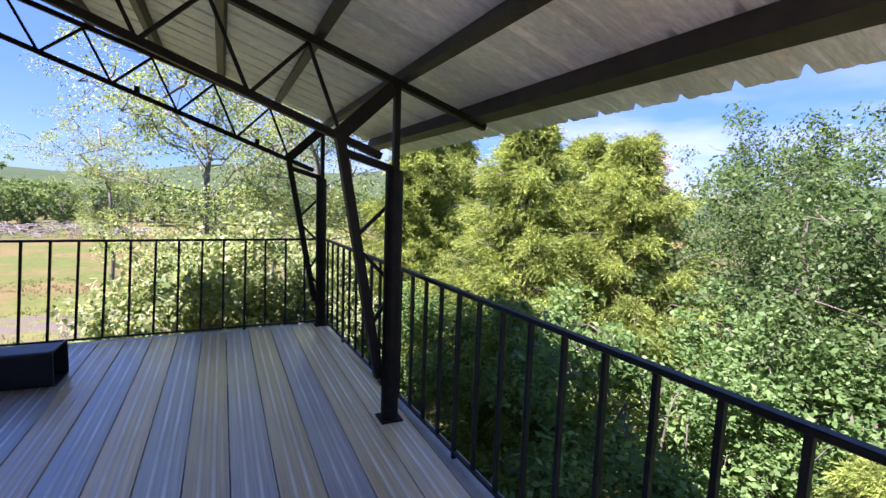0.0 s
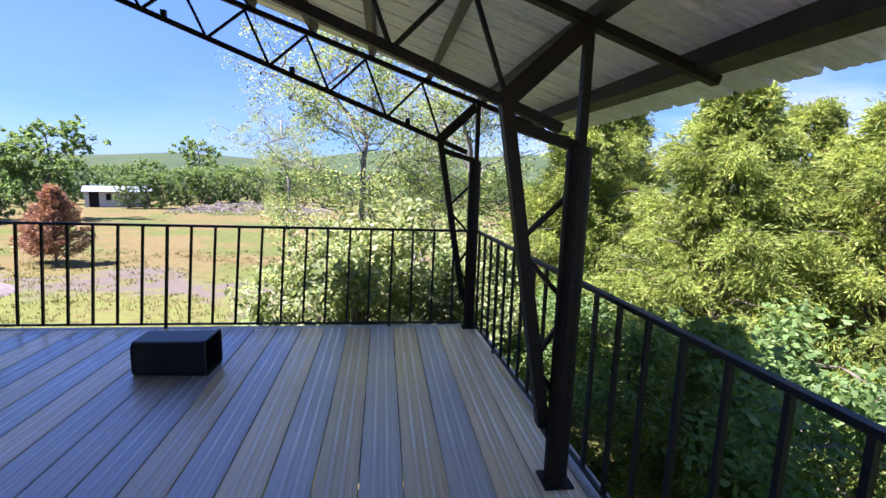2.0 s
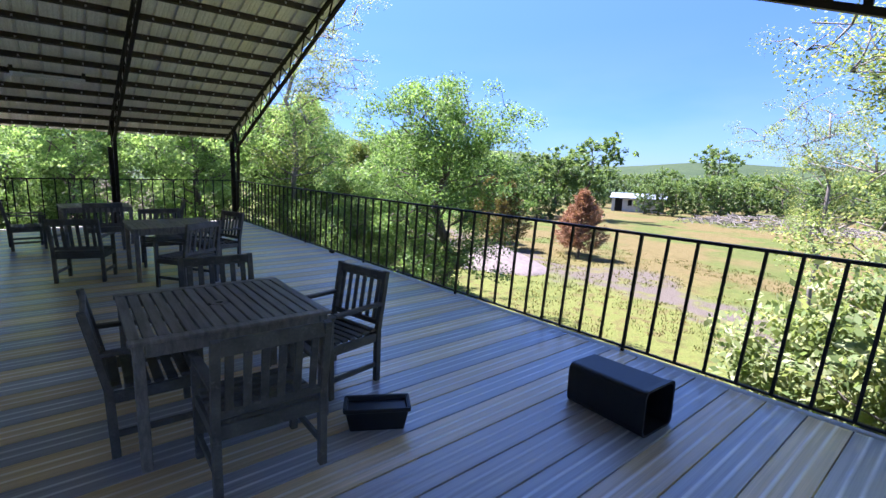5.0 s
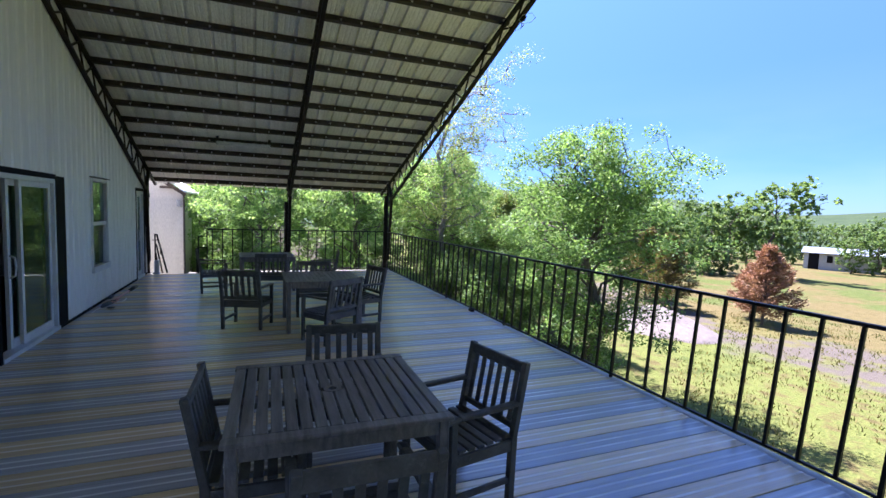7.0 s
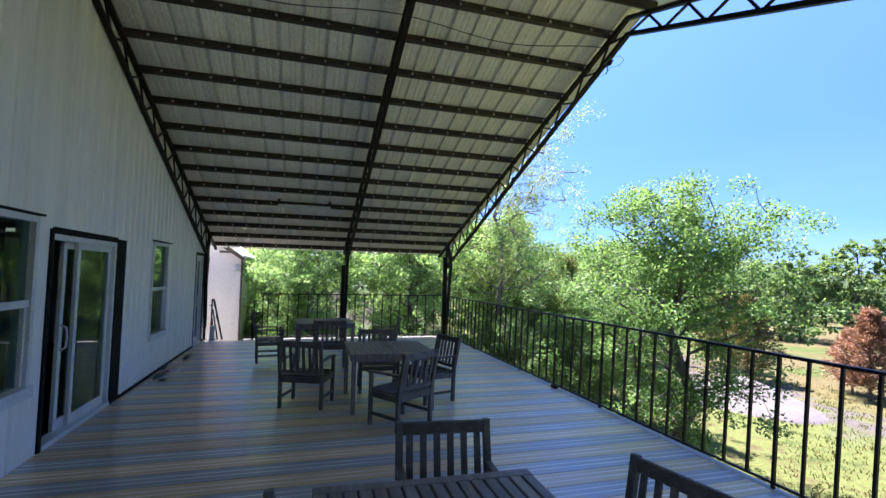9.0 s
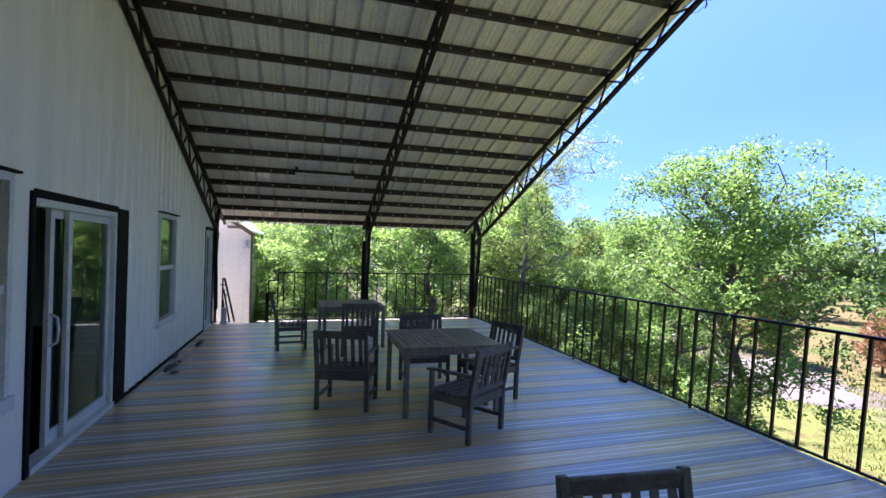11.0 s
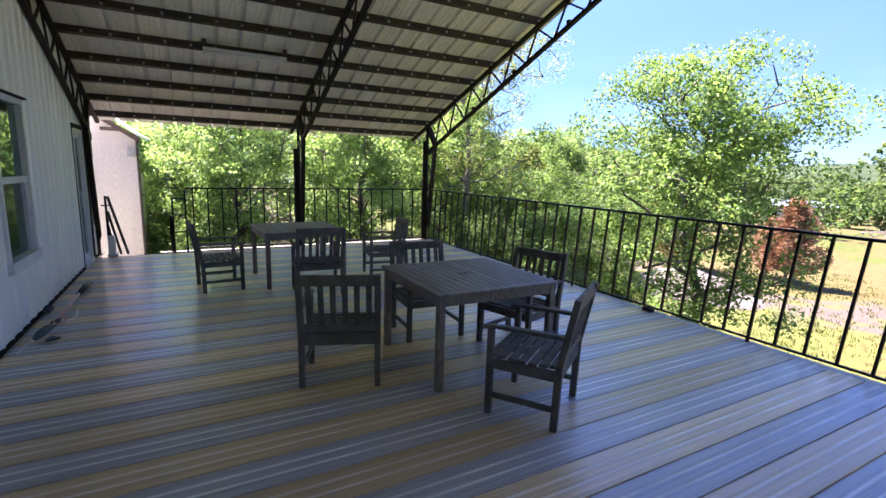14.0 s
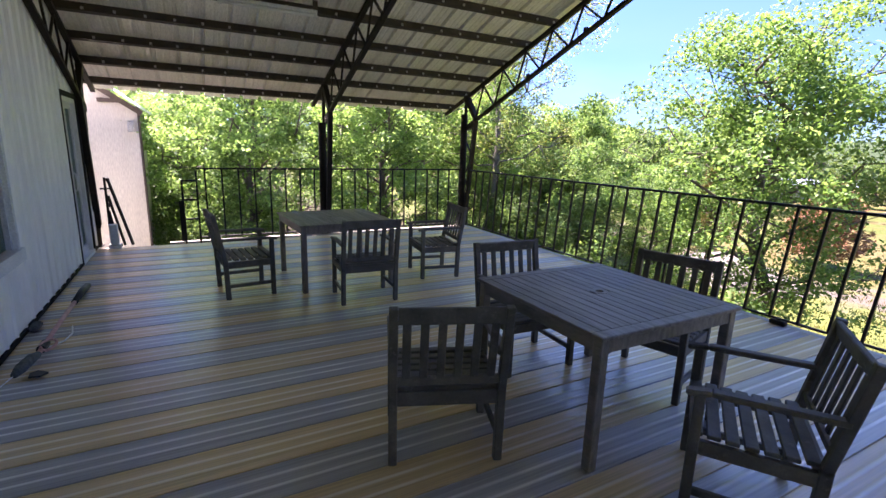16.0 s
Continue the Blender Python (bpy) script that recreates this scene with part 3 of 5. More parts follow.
def truss(y, tails):
    """Scissor truss along x with a web of V bars, and its tapered lattice columns."""
    t = thing("roof_truss", "dark brown welded steel roof truss with lattice web and tapered columns", "truss", Matrix.Translation((0, y, 0)), "roof trusses", "structure")
    for sgn, heel, post, tail in ((1, 1.86, X_POST_E, 3.02), (-1, -12.62, X_POST_W, -13.82)):
        ridge = RIDGE_X
        part("top_chord", Build().bar((ridge, 0, RIDGE_Z + 0.03), (tail, 0, roof_z(tail) + 0.03), 0.05, 0.06, (0, 1, 0)), M_STEEL, t)
        part("bottom_chord", Build().bar((ridge, 0, LOW_RIDGE_Z), (heel + sgn * 0.30, 0, low_z(heel + sgn * 0.30)), 0.05, 0.06, (0, 1, 0)), M_STEEL, t)
        n_v = 12
        span = heel - ridge
        low_nodes = [ridge + span * (i + 0.02) / n_v for i in range(n_v + 1)]
        for i in range(n_v):
            xa, xb = low_nodes[i], low_nodes[i + 1]
            xm = xa + (xb - xa) * 0.62
            part("web_bar", Build().bar((xa, 0, low_z(xa)), (xm, 0, roof_z(xm)), 0.024, 0.024, (0, 1, 0)), M_STEEL, t)
            part("web_bar", Build().bar((xm, 0, roof_z(xm)), (xb, 0, low_z(xb)), 0.024, 0.024, (0, 1, 0)), M_STEEL, t)
        # knee from the heel to the column's head
        part("knee_brace", Build().bar((heel - sgn * 0.02, 0, low_z(heel)), (post - sgn * 0.01, 0, roof_z(post) - 0.02), 0.10, 0.08, (0, 1, 0)), M_STEEL, t)
        # column
        head = 2.18 if sgn < 0 and y > 6 else 1.89
        part("column", Build().tube([(post, -0.06, 0.0), (post, -0.06, head)], 0.066, 16), M_STEEL, t, smooth=False)
        part("column_head", Build().bar((post + sgn * 0.02, -0.02, head - 0.24), (post + sgn * 0.02, -0.02, roof_z(post) + 0.02), 0.045, 0.05, (0, 1, 0)), M_STEEL, t)
        part("base_plate", Build().box(post - 0.085, post + 0.085, -0.145, 0.025, 0.0, 0.012), M_STEEL, t)
        leg_low = (post - sgn * 0.075, 0, 0.32)
        part("inner_leg", Build().bar((heel, 0, low_z(heel)), leg_low, 0.065, 0.075, (0, 1, 0)), M_STEEL, t)
        part("stay", Build().bar((heel + sgn * 0.02, 0, low_z(heel) - 0.10), (post, 0, 1.90), 0.055, 0.05, (0, 1, 0)), M_STEEL, t)

        def on_leg(z):
            u = (low_z(heel) - z) / (low_z(heel) - 0.32)
            return (heel + (leg_low[0] - heel) * u, 0, z)

        for za, zb in ((1.40, 1.66), (1.32, 1.06), (0.72, 0.95), (0.68, 0.48)):
            part("lacing_bar", Build().bar(on_leg(za), (post, 0, zb), 0.026, 0.026, (0, 1, 0)), M_STEEL, t)
        part("foot_plate", Build().box(min(leg_low[0], post), max(leg_low[0], post), -0.06, 0.02, 0.27, 0.34), M_STEEL, t)
    return t


for y in TRUSS_Y:
    truss(y, True)

PURLIN_X = [-13.64 + 0.6125 * i for i in range(14)]
PURLIN_X += [2.93 - 0.607 * i for i in range(14)]
ROOF_Y0, ROOF_Y1 = 0.875, 7.24
PURLIN_H = 0.095
for x in PURLIN_X:
    z = roof_z(x) + 0.062
    s = 1 if x > RIDGE_X else -1
    ang = math.atan(PITCH) * (1 if x > RIDGE_X else -1)
    m = Matrix.Translation((x, 0, z)) @ Matrix.Rotation(ang, 4, "Y")
    half, low = (0.055, -0.03) if x > 2.9 else (0.03, 0.0)
    p_geo = Build().box(-half, half, ROOF_Y0 + 0.01, ROOF_Y1 - 0.1, low, PURLIN_H, m)
    part("purlin", p_geo, M_PURLIN, roof)
    if x < RIDGE_X:
        # added pale studs for light dots where ribs cross, only on the camera's side
        clips = Build()
        yc = ROOF_Y0 + 0.056
        while yc < ROOF_Y1 - 0.15:
            clips.box(0.024, 0.046, yc - 0.014, yc + 0.014, 0.012, 0.040, m)
            yc += 0.305
        part("light_dot_row", clips, M_CHROME, roof, "small pale studs standing in for dots of light at ribs")


def sheet_mesh(name, side, y0, y1):
    """Ribbed steel sheet from ridge to eave over one width."""
    prof = []
    y = y0
    while y < y1 - 0.01:
        w = min(0.305, y1 - y)
        for u, h in ((0.0, 0.0), (0.022, 0.0), (0.034, 0.050), (0.078, 0.050), (0.090, 0.0), (0.165, 0.0), (0.175, 0.005), (0.19, 0.005), (0.20, 0.0), (0.235, 0.0), (0.245, 0.005), (0.26, 0.005), (0.27, 0.0)):
            if u < w:
                prof.append((y + u, h))
        y += w
    # side lap over the next sheet's first rib
    prof += [(y1, -0.003), (y1 + 0.023, -0.003), (y1 + 0.036, 0.047), (y1 + 0.076, 0.047), (y1 + 0.086, 0.010)]
    ends = (RIDGE_X, RIDGE_X + side * 8.73)
    verts = []
    for x in ends:
        for yy, h in prof:
            verts.append((x, yy, roof_z(x) + 0.062 + PURLIN_H * 1.054 + 0.002 + h))
    k = len(prof)
    top = [(a, b, c + 0.0015) for a, b, c in verts]
    faces = [(i, i + 1, k + i + 1, k + i) for i in range(k - 1)]
    faces += [tuple(2 * k + j for j in reversed(f)) for f in faces]
    return quick_mesh(name, verts + top, faces, M_ROOF)


for side in (1, -1):
    y = ROOF_Y0
    while y < ROOF_Y1 - 0.05:
        y2 = min(y + 0.915, ROOF_Y1)
        sh = part("roof_sheet", sheet_mesh("roof_sheet", side, y, y2), None, roof)
        sh.location.z = rng.uniform(0, 0.0015)
        y = y2
part("ridge_cap", Build().bar((RIDGE_X, ROOF_Y0, RIDGE_Z + 0.185), (RIDGE_X, ROOF_Y1, RIDGE_Z + 0.185), 0.30, 0.012), M_ROOF, roof)


# ---------------------------------------------------------------- house
OPENINGS = [  # x0, x1, z0, z1
    (-5.39, -4.50, 0.61, 2.15),        # window by the sliding door
    (-7.50, -5.63, 0.0, 2.05),         # sliding door
    (-9.57, -8.68, 0.61, 2.125),       # second window
    (-12.62, -11.74, 0.0, 2.04),       # far door
]
HOUSE_W = -13.12
house = thing("wall_south", "house wall of white ribbed metal siding", "wall", kind="structure")


def siding(parent, x0, x1, top, y_face, thick=0.16):
    """Ribbed panels of 0.9 m from x0 to x1, cut round the openings."""
    x = x0
    while x < x1 - 0.01:
        xe = min(x + 0.9, x1)
        cuts = sorted({x, xe, *[c for o in OPENINGS for c in o[:2] if x < c < xe]})
        geo = Build()
        for a, b in zip(cuts, cuts[1:]):
            mid = (a + b) / 2
            spans = [(-0.25, top(a), top(b))]
            for o in OPENINGS:
                if o[0] < mid < o[1]:
                    spans = ([(-0.25, o[2], o[2])] if o[2] > 0.02 else [(-0.25, -0.01, -0.01)]) + [(o[3], top(a), top(b))]
            for z0, za, zb in spans:
                pts = [Vector((a, y_face - thick, z0)), Vector((b, y_face - thick, z0)), Vector((b, y_face, z0)), Vector((a, y_face, z0)),
                       Vector((a, y_face - thick, za)), Vector((b, y_face - thick, zb)), Vector((b, y_face, zb)), Vector((a, y_face, za))]
                geo.add(pts, [(0, 3, 2, 1), (4, 5, 6, 7), (0, 1, 5, 4), (1, 2, 6, 5), (2, 3, 7, 6), (3, 0, 4, 7)])
                k = math.ceil((a - 0.02) / 0.225)
                while k * 0.225 < b - 0.02:
                    xr = k * 0.225
                    if xr > a + 0.02:
                        zr = min(za, zb) - 0.02
                        geo.add([(xr - 0.022, y_face, z0 + 0.01), (xr - 0.010, y_face + 0.016, z0 + 0.01), (xr + 0.010, y_face + 0.016, z0 + 0.01), (xr + 0.022, y_face, z0 + 0.01),
                                 (xr - 0.022, y_face, zr), (xr - 0.010, y_face + 0.016, zr), (xr + 0.010, y_face + 0.016, zr), (xr + 0.022, y_face, zr)],
                                [(0, 4, 5, 1), (1, 5, 6, 2), (2, 6, 7, 3), (4, 7, 6, 5), (0, 1, 2, 3)])
                    k += 1
        part("siding_panel", geo, M_SIDING, parent)
        x = xe


siding(house, HOUSE_W, HOUSE_E, lambda x: roof_z(x) + 0.13, Y_WALL)
part("base_flashing", Build().box(HOUSE_W, -7.53, Y_WALL, Y_WALL + 0.021, 0.0, 0.035), M_DARKTRIM, house)
# the rest of the house closes the rooms behind the openings
shell = thing("house_shell", "white metal house behind the deck", "house", kind="structure")
part("side_wall", Build().box(HOUSE_E - 0.16, HOUSE_E, -7.0, Y_WALL - 0.162, -3.3, roof_z(HOUSE_E)), M_SIDING, shell)
part("far_wall", Build().box(HOUSE_W, HOUSE_W + 0.16, -7.0, Y_WALL - 0.162, -3.3, roof_z(HOUSE_W)), M_SIDING, shell)
part("back_wall", Build().box(HOUSE_W, HOUSE_E, -7.16, -7.0, -3.3, 2.6), M_SIDING, shell)
# room surfaces coloured dark for indoor shade behind the glass
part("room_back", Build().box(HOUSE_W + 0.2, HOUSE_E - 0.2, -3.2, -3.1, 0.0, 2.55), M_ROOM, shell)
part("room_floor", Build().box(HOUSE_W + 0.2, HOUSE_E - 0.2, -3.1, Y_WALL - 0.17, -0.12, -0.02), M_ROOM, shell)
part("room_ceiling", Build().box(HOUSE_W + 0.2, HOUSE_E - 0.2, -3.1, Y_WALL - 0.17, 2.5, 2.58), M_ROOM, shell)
for s, e in ((1, HOUSE_E + 0.3), (-1, RIDGE_X - 8.73)):
    g = Build()
    hi, lo = 0.36, 0.27
    g.add([(RIDGE_X, -7.6, RIDGE_Z + hi), (RIDGE_X, 1.05, RIDGE_Z + hi), (e, 1.05, roof_z(e) + hi), (e, -7.6, roof_z(e) + hi),
           (RIDGE_X, -7.6, RIDGE_Z + lo), (RIDGE_X, 1.05, RIDGE_Z + lo), (e, 1.05, roof_z(e) + lo), (e, -7.6, roof_z(e) + lo)],
          [(0, 1, 2, 3), (7, 6, 5, 4), (0, 4, 5, 1), (1, 5, 6, 2), (2, 6, 7, 3), (3, 7, 4, 0)])
    part("house_roof", g, M_ROOF, shell)
part("lower_wall", Build().box(HOUSE_W, HOUSE_E, Y_WALL - 0.162, Y_WALL - 0.01, -3.3, -0.27), M_SIDING, shell)


def pane(parent, x0, x1, z0, z1, y):
    ob = part("pane", Build().box(x0, x1, y - 0.004, y, z0, z1), M_GLASS, parent)
    ob.visible_shadow = False
    return ob


def window(name, o, label):
    x0, x1, z0, z1 = o
    w = thing(name, label, "window", kind="structure")
    y = Y_WALL
    fr = Build()
    fr.box(x0 + 0.003, x0 + 0.055, y - 0.10, y + 0.022, z0 + 0.003, z1 - 0.003)
    fr.box(x1 - 0.055, x1 - 0.003, y - 0.10, y + 0.022, z0 + 0.003, z1 - 0.003)
    fr.box(x0 + 0.055, x1 - 0.055, y - 0.10, y + 0.022, z1 - 0.058, z1 - 0.003)
    part("window_frame", fr, M_TRIM, w)
    part("window_sill", Build().box(x0 - 0.02, x1 + 0.02, y - 0.10, y + 0.045, z0 - 0.045, z0 + 0.055), M_TRIM, w)
    part("flashing", Build().box(x0 - 0.03, x1 + 0.03, y + 0.001, y + 0.05, z1, z1 + 0.018), M_DARKTRIM, w)
    zm = (z0 + z1) / 2
    part("meeting_rail", Build().box(x0 + 0.055, x1 - 0.055, y - 0.08, y + 0.005, zm - 0.03, zm + 0.03), M_TRIM, w)
    sash = Build()
    sash.box(x0 + 0.055, x0 + 0.085, y - 0.07, y - 0.01, z0 + 0.055, zm - 0.03)
    sash.box(x1 - 0.085, x1 - 0.055, y - 0.07, y - 0.01, z0 + 0.055, zm - 0.03)
    part("sash", sash, M_TRIM, w)
    pane(w, x0 + 0.055, x1 - 0.055, zm + 0.03, z1 - 0.058, y - 0.03)
    pane(w, x0 + 0.085, x1 - 0.085, z0 + 0.055, zm - 0.03, y - 0.045)


window("window_1", OPENINGS[0], "double-hung window in a white vinyl frame")
window("window_2", OPENINGS[2], "double-hung window in a white vinyl frame")


def sliding_door(name, o, label, wide):
    x0, x1, z0, z1 = o
    d = thing(name, label, "door", kind="structure")
    y = Y_WALL
    tr = Build()
    tr.box(x0 - 0.02, x0 + wide, y - 0.15, y + 0.020, 0.0, z1 + 0.01)
    tr.box(x1 - 0.03, x1 + 0.02, y - 0.15, y + 0.020, 0.0, z1 + 0.01)
    tr.box(x0 + wide, x1 - 0.03, y - 0.15, y + 0.020, z1 - 0.03, z1 + 0.03)
    part("door_trim", tr, M_DARKTRIM, d, "black trim round the door")
    fr = Build()
    a, b = x0 + wide + 0.005, x1 - 0.035
    fr.box(a, b, y - 0.10, y + 0.012, z1 - 0.09, z1 - 0.035)
    fr.box(a, b, y - 0.10, y + 0.028, 0.0, 0.05)
    fr.box(a, a + 0.05, y - 0.10, y + 0.012, 0.05, z1 - 0.09)
    part("door_frame", fr, M_TRIM, d)
    # fixed leaf on the far half, sliding leaf pushed partly open
    mid = a + (b - a) * 0.60
    for x_0, x_1, yy, nm in ((a + 0.05, mid, y - 0.03, "fixed_leaf"), (a + (b - a) * 0.52, b - 0.42, y - 0.075, "sliding_leaf")):
        lf = Build()
        lf.box(x_0, x_0 + 0.065, yy - 0.035, yy, 0.05, z1 - 0.09)
        lf.box(x_1 - 0.065, x_1, yy - 0.035, yy, 0.05, z1 - 0.09)
        lf.box(x_0 + 0.065, x_1 - 0.065, yy - 0.035, yy, 0.05, 0.15)
        lf.box(x_0 + 0.065, x_1 - 0.065, yy - 0.035, yy, z1 - 0.16, z1 - 0.09)
        leaf = part(nm, lf, M_TRIM, d)
        pane(leaf, x_0 + 0.065, x_1 - 0.065, 0.15, z1 - 0.16, yy - 0.015)
        if nm == "sliding_leaf":
            hz = 0.98
            hd = Build().tube([(x_1 - 0.03, yy, hz - 0.13), (x_1 - 0.03, yy + 0.05, hz - 0.10), (x_1 - 0.03, yy + 0.06, hz), (x_1 - 0.03, yy + 0.05, hz + 0.10), (x_1 - 0.03, yy, hz + 0.13)], 0.012, 8)
            part("handle", hd, M_TRIM, leaf, "white curved pull handle", True)


sliding_door("door_1", OPENINGS[1], "white framed sliding glass door, half open, black trim", 0.28)
sliding_door("door_2", OPENINGS[3], "white framed glass door at the wall's far end", 0.10)

# wing beyond the deck's far end
wing = thing("wing_wall", "cream wall of the house's wing past the deck", "wall", kind="structure")
def wing_top(y):
    return 2.24 + 0.75 * (1.15 - y)


WING_Y0, WING_Y1 = -1.2, 1.33
wf = Build()
wf.add([(x, y, z) for x in (-16.16, -16.0) for y, z in ((WING_Y0, -3.3), (WING_Y1, -3.3), (WING_Y1, wing_top(WING_Y1)), (WING_Y0, wing_top(WING_Y0)))],
       [(3, 2, 1, 0), (4, 5, 6, 7), (0, 1, 5, 4), (1, 2, 6, 5), (2, 3, 7, 6), (3, 0, 4, 7)])
part("wall_face", wf, M_WING, wing)
part("side_face", Build().box(-19.4, -16.162, WING_Y1 - 0.30, WING_Y1 - 0.14, -3.3, 2.2), M_WING, wing)
part("corner_trim", Build().box(-16.17, -15.98, WING_Y1 + 0.002, WING_Y1 + 0.035, -3.3, 2.2), M_JOIST, wing, "dark corner strip")
part("rafter_end", Build().bar((-15.9, 0.55, wing_top(0.55) - 0.10), (-15.9, 1.42, wing_top(1.42) - 0.02), 0.05, 0.10), M_JOIST, wing, "brown rafter end")
part("bracket", Build().box(-15.99, -15.90, 0.72, 1.12, 2.20, 2.27), M_JOIST, wing, "brown timber bracket")
rf = Build()
for lo, hi in ((0.06, 0.12),):
    rf.add([(x, y, wing_top(y) + h) for h in (lo, hi) for x, y in ((-19.6, WING_Y0), (-15.62, WING_Y0), (-15.62, 1.42), (-19.6, 1.42))],
           [(3, 2, 1, 0), (4, 5, 6, 7), (0, 1, 5, 4), (1, 2, 6, 5), (2, 3, 7, 6), (3, 0, 4, 7)])
part("wing_roof", rf, M_ROOF, wing, "pale ribbed metal roof edge")
part("wall_lamp", Build().box(-15.99, -15.90, 1.16, 1.26, 1.66, 1.86, None, 0.01), M_CHROME, wing, "small grey wall box")


# ---------------------------------------------------------------- furniture
def make_chair():
    """Slatted armchair facing +y, feet at z 0."""
    c = thing("armchair", "weathered grey wooden armchair with slatted back and seat", "chair", group="deck chairs")
    W, D = 0.575, 0.475
    H, SEAT, ARM = 0.85, 0.405, 0.60
    for sx in (-1, 1):
        x = sx * (W / 2 - 0.022)
        rear = Build()
        rear.bar((x, -D / 2 + 0.02, 0.0), (x, -D / 2 + 0.01, SEAT), 0.042, 0.045, (0, 1, 0), 0.004)
        rear.bar((x, -D / 2 + 0.012, SEAT - 0.02), (x, -D / 2 - 0.075, H), 0.042, 0.040, (0, 1, 0), 0.004)
        part("rear_leg", rear, M_WOOD, c)
        part("front_leg", Build().bar((x, D / 2 - 0.02, 0.0), (x, D / 2 - 0.02, ARM - 0.012), 0.042, 0.042, (0, 1, 0), 0.004), M_WOOD, c)
        arm = Build()
        arm.bar((x, -D / 2 - 0.030, ARM + 0.005), (x, D / 2 - 0.06, ARM), 0.050, 0.026, (0, 0, 1), 0.006)
        arm.bar((x, D / 2 - 0.062, ARM), (x, D / 2 + 0.035, ARM - 0.012), 0.052, 0.026, (0, 0, 1), 0.008)
        part("armrest", arm, M_WOOD, c)
        part("side_rail", Build().bar((x, -D / 2 + 0.02, SEAT - 0.055), (x, D / 2 - 0.02, SEAT - 0.055), 0.026, 0.065, (0, 0, 1), 0.003), M_WOOD, c)
        part("stretcher", Build().bar((x, -D / 2 + 0.02, 0.135), (x, D / 2 - 0.02, 0.135), 0.022, 0.036, (0, 0, 1), 0.003), M_WOOD, c)
    part("front_rail", Build().bar((-W / 2 + 0.03, D / 2 - 0.02, SEAT - 0.055), (W / 2 - 0.03, D / 2 - 0.02, SEAT - 0.055), 0.026, 0.065, (0, 0, 1), 0.003), M_WOOD, c)
    part("rear_rail", Build().bar((-W / 2 + 0.03, -D / 2 + 0.012, SEAT - 0.045), (W / 2 - 0.03, -D / 2 + 0.012, SEAT - 0.045), 0.026, 0.075, (0, 0, 1), 0.003), M_WOOD, c)
    for i in range(7):
        y = -D / 2 + 0.045 + i * (D - 0.03) / 6.6
        dz = 0.010 * ((i - 3) / 3) ** 2
        part("seat_slat", Build().box(-W / 2 + 0.025, W / 2 - 0.025, y - 0.026, y + 0.026, SEAT - 0.021 + dz, SEAT - 0.001 + dz, None, 0.004), M_WOOD, c)

    def back(z):
        u = (z - SEAT + 0.02) / (H - SEAT + 0.02)
        return -D / 2 + 0.012 - 0.087 * u

    part("crest_rail", Build().bar((-W / 2 + 0.03, back(H - 0.042), H - 0.042), (W / 2 - 0.03, back(H - 0.042), H - 0.042), 0.024, 0.078, (0, 0.18, 1), 0.005), M_WOOD, c)
    part("lower_back_rail", Build().bar((-W / 2 + 0.03, back(SEAT + 0.055), SEAT + 0.055), (W / 2 - 0.03, back(SEAT + 0.055), SEAT + 0.055), 0.022, 0.045, (0, 0.18, 1), 0.004), M_WOOD, c)
    for i in range(6):
        x = -W / 2 + 0.042 + (i + 0.5) * (W - 0.084) / 6
        part("back_slat", Build().bar((x, back(SEAT + 0.06), SEAT + 0.06), (x, back(H - 0.07), H - 0.07), 0.040, 0.012, (0, 1, 0.18), 0.003), M_WOOD, c)
    return c


CHAIRS = [  # x, y, turn, what sets it apart
    (-1.40, 3.79, 88, "by the slatted table's east side"),
    (-2.155, 3.40, -2, "pushed under the table"),
    (-2.84, 4.01, -95, "facing east at table"),
    (-2.10, 4.57, 191, "between table and rail"),
    (-6.79, 3.295, 69, "standing sideways beside middle table"),
    (-5.783, 4.323, 124, "pulled out from middle table"),
    (-7.38, 4.305, -93.5, "at middle table, facing east"),
    (-6.75, 4.92, 196.5, "between middle table and rail"),
    (-9.96, 2.618, 6, "at end table, house side"),
    (-9.275, 3.698, 86, "at end table, facing west"),
    (-9.86, 4.79, 172, "between end table and rail"),
]
first_chair = None
for x, y, turn, what in CHAIRS:
    m = pose(x, y, 0.0, 0, 0, turn)
    if first_chair is None:
        first_chair = make_chair()
        first_chair.matrix_basis = m
        ch = first_chair
    else:
        ch = copy_thing(first_chair, m)
    ch["label"] = "weathered grey slatted armchair " + what


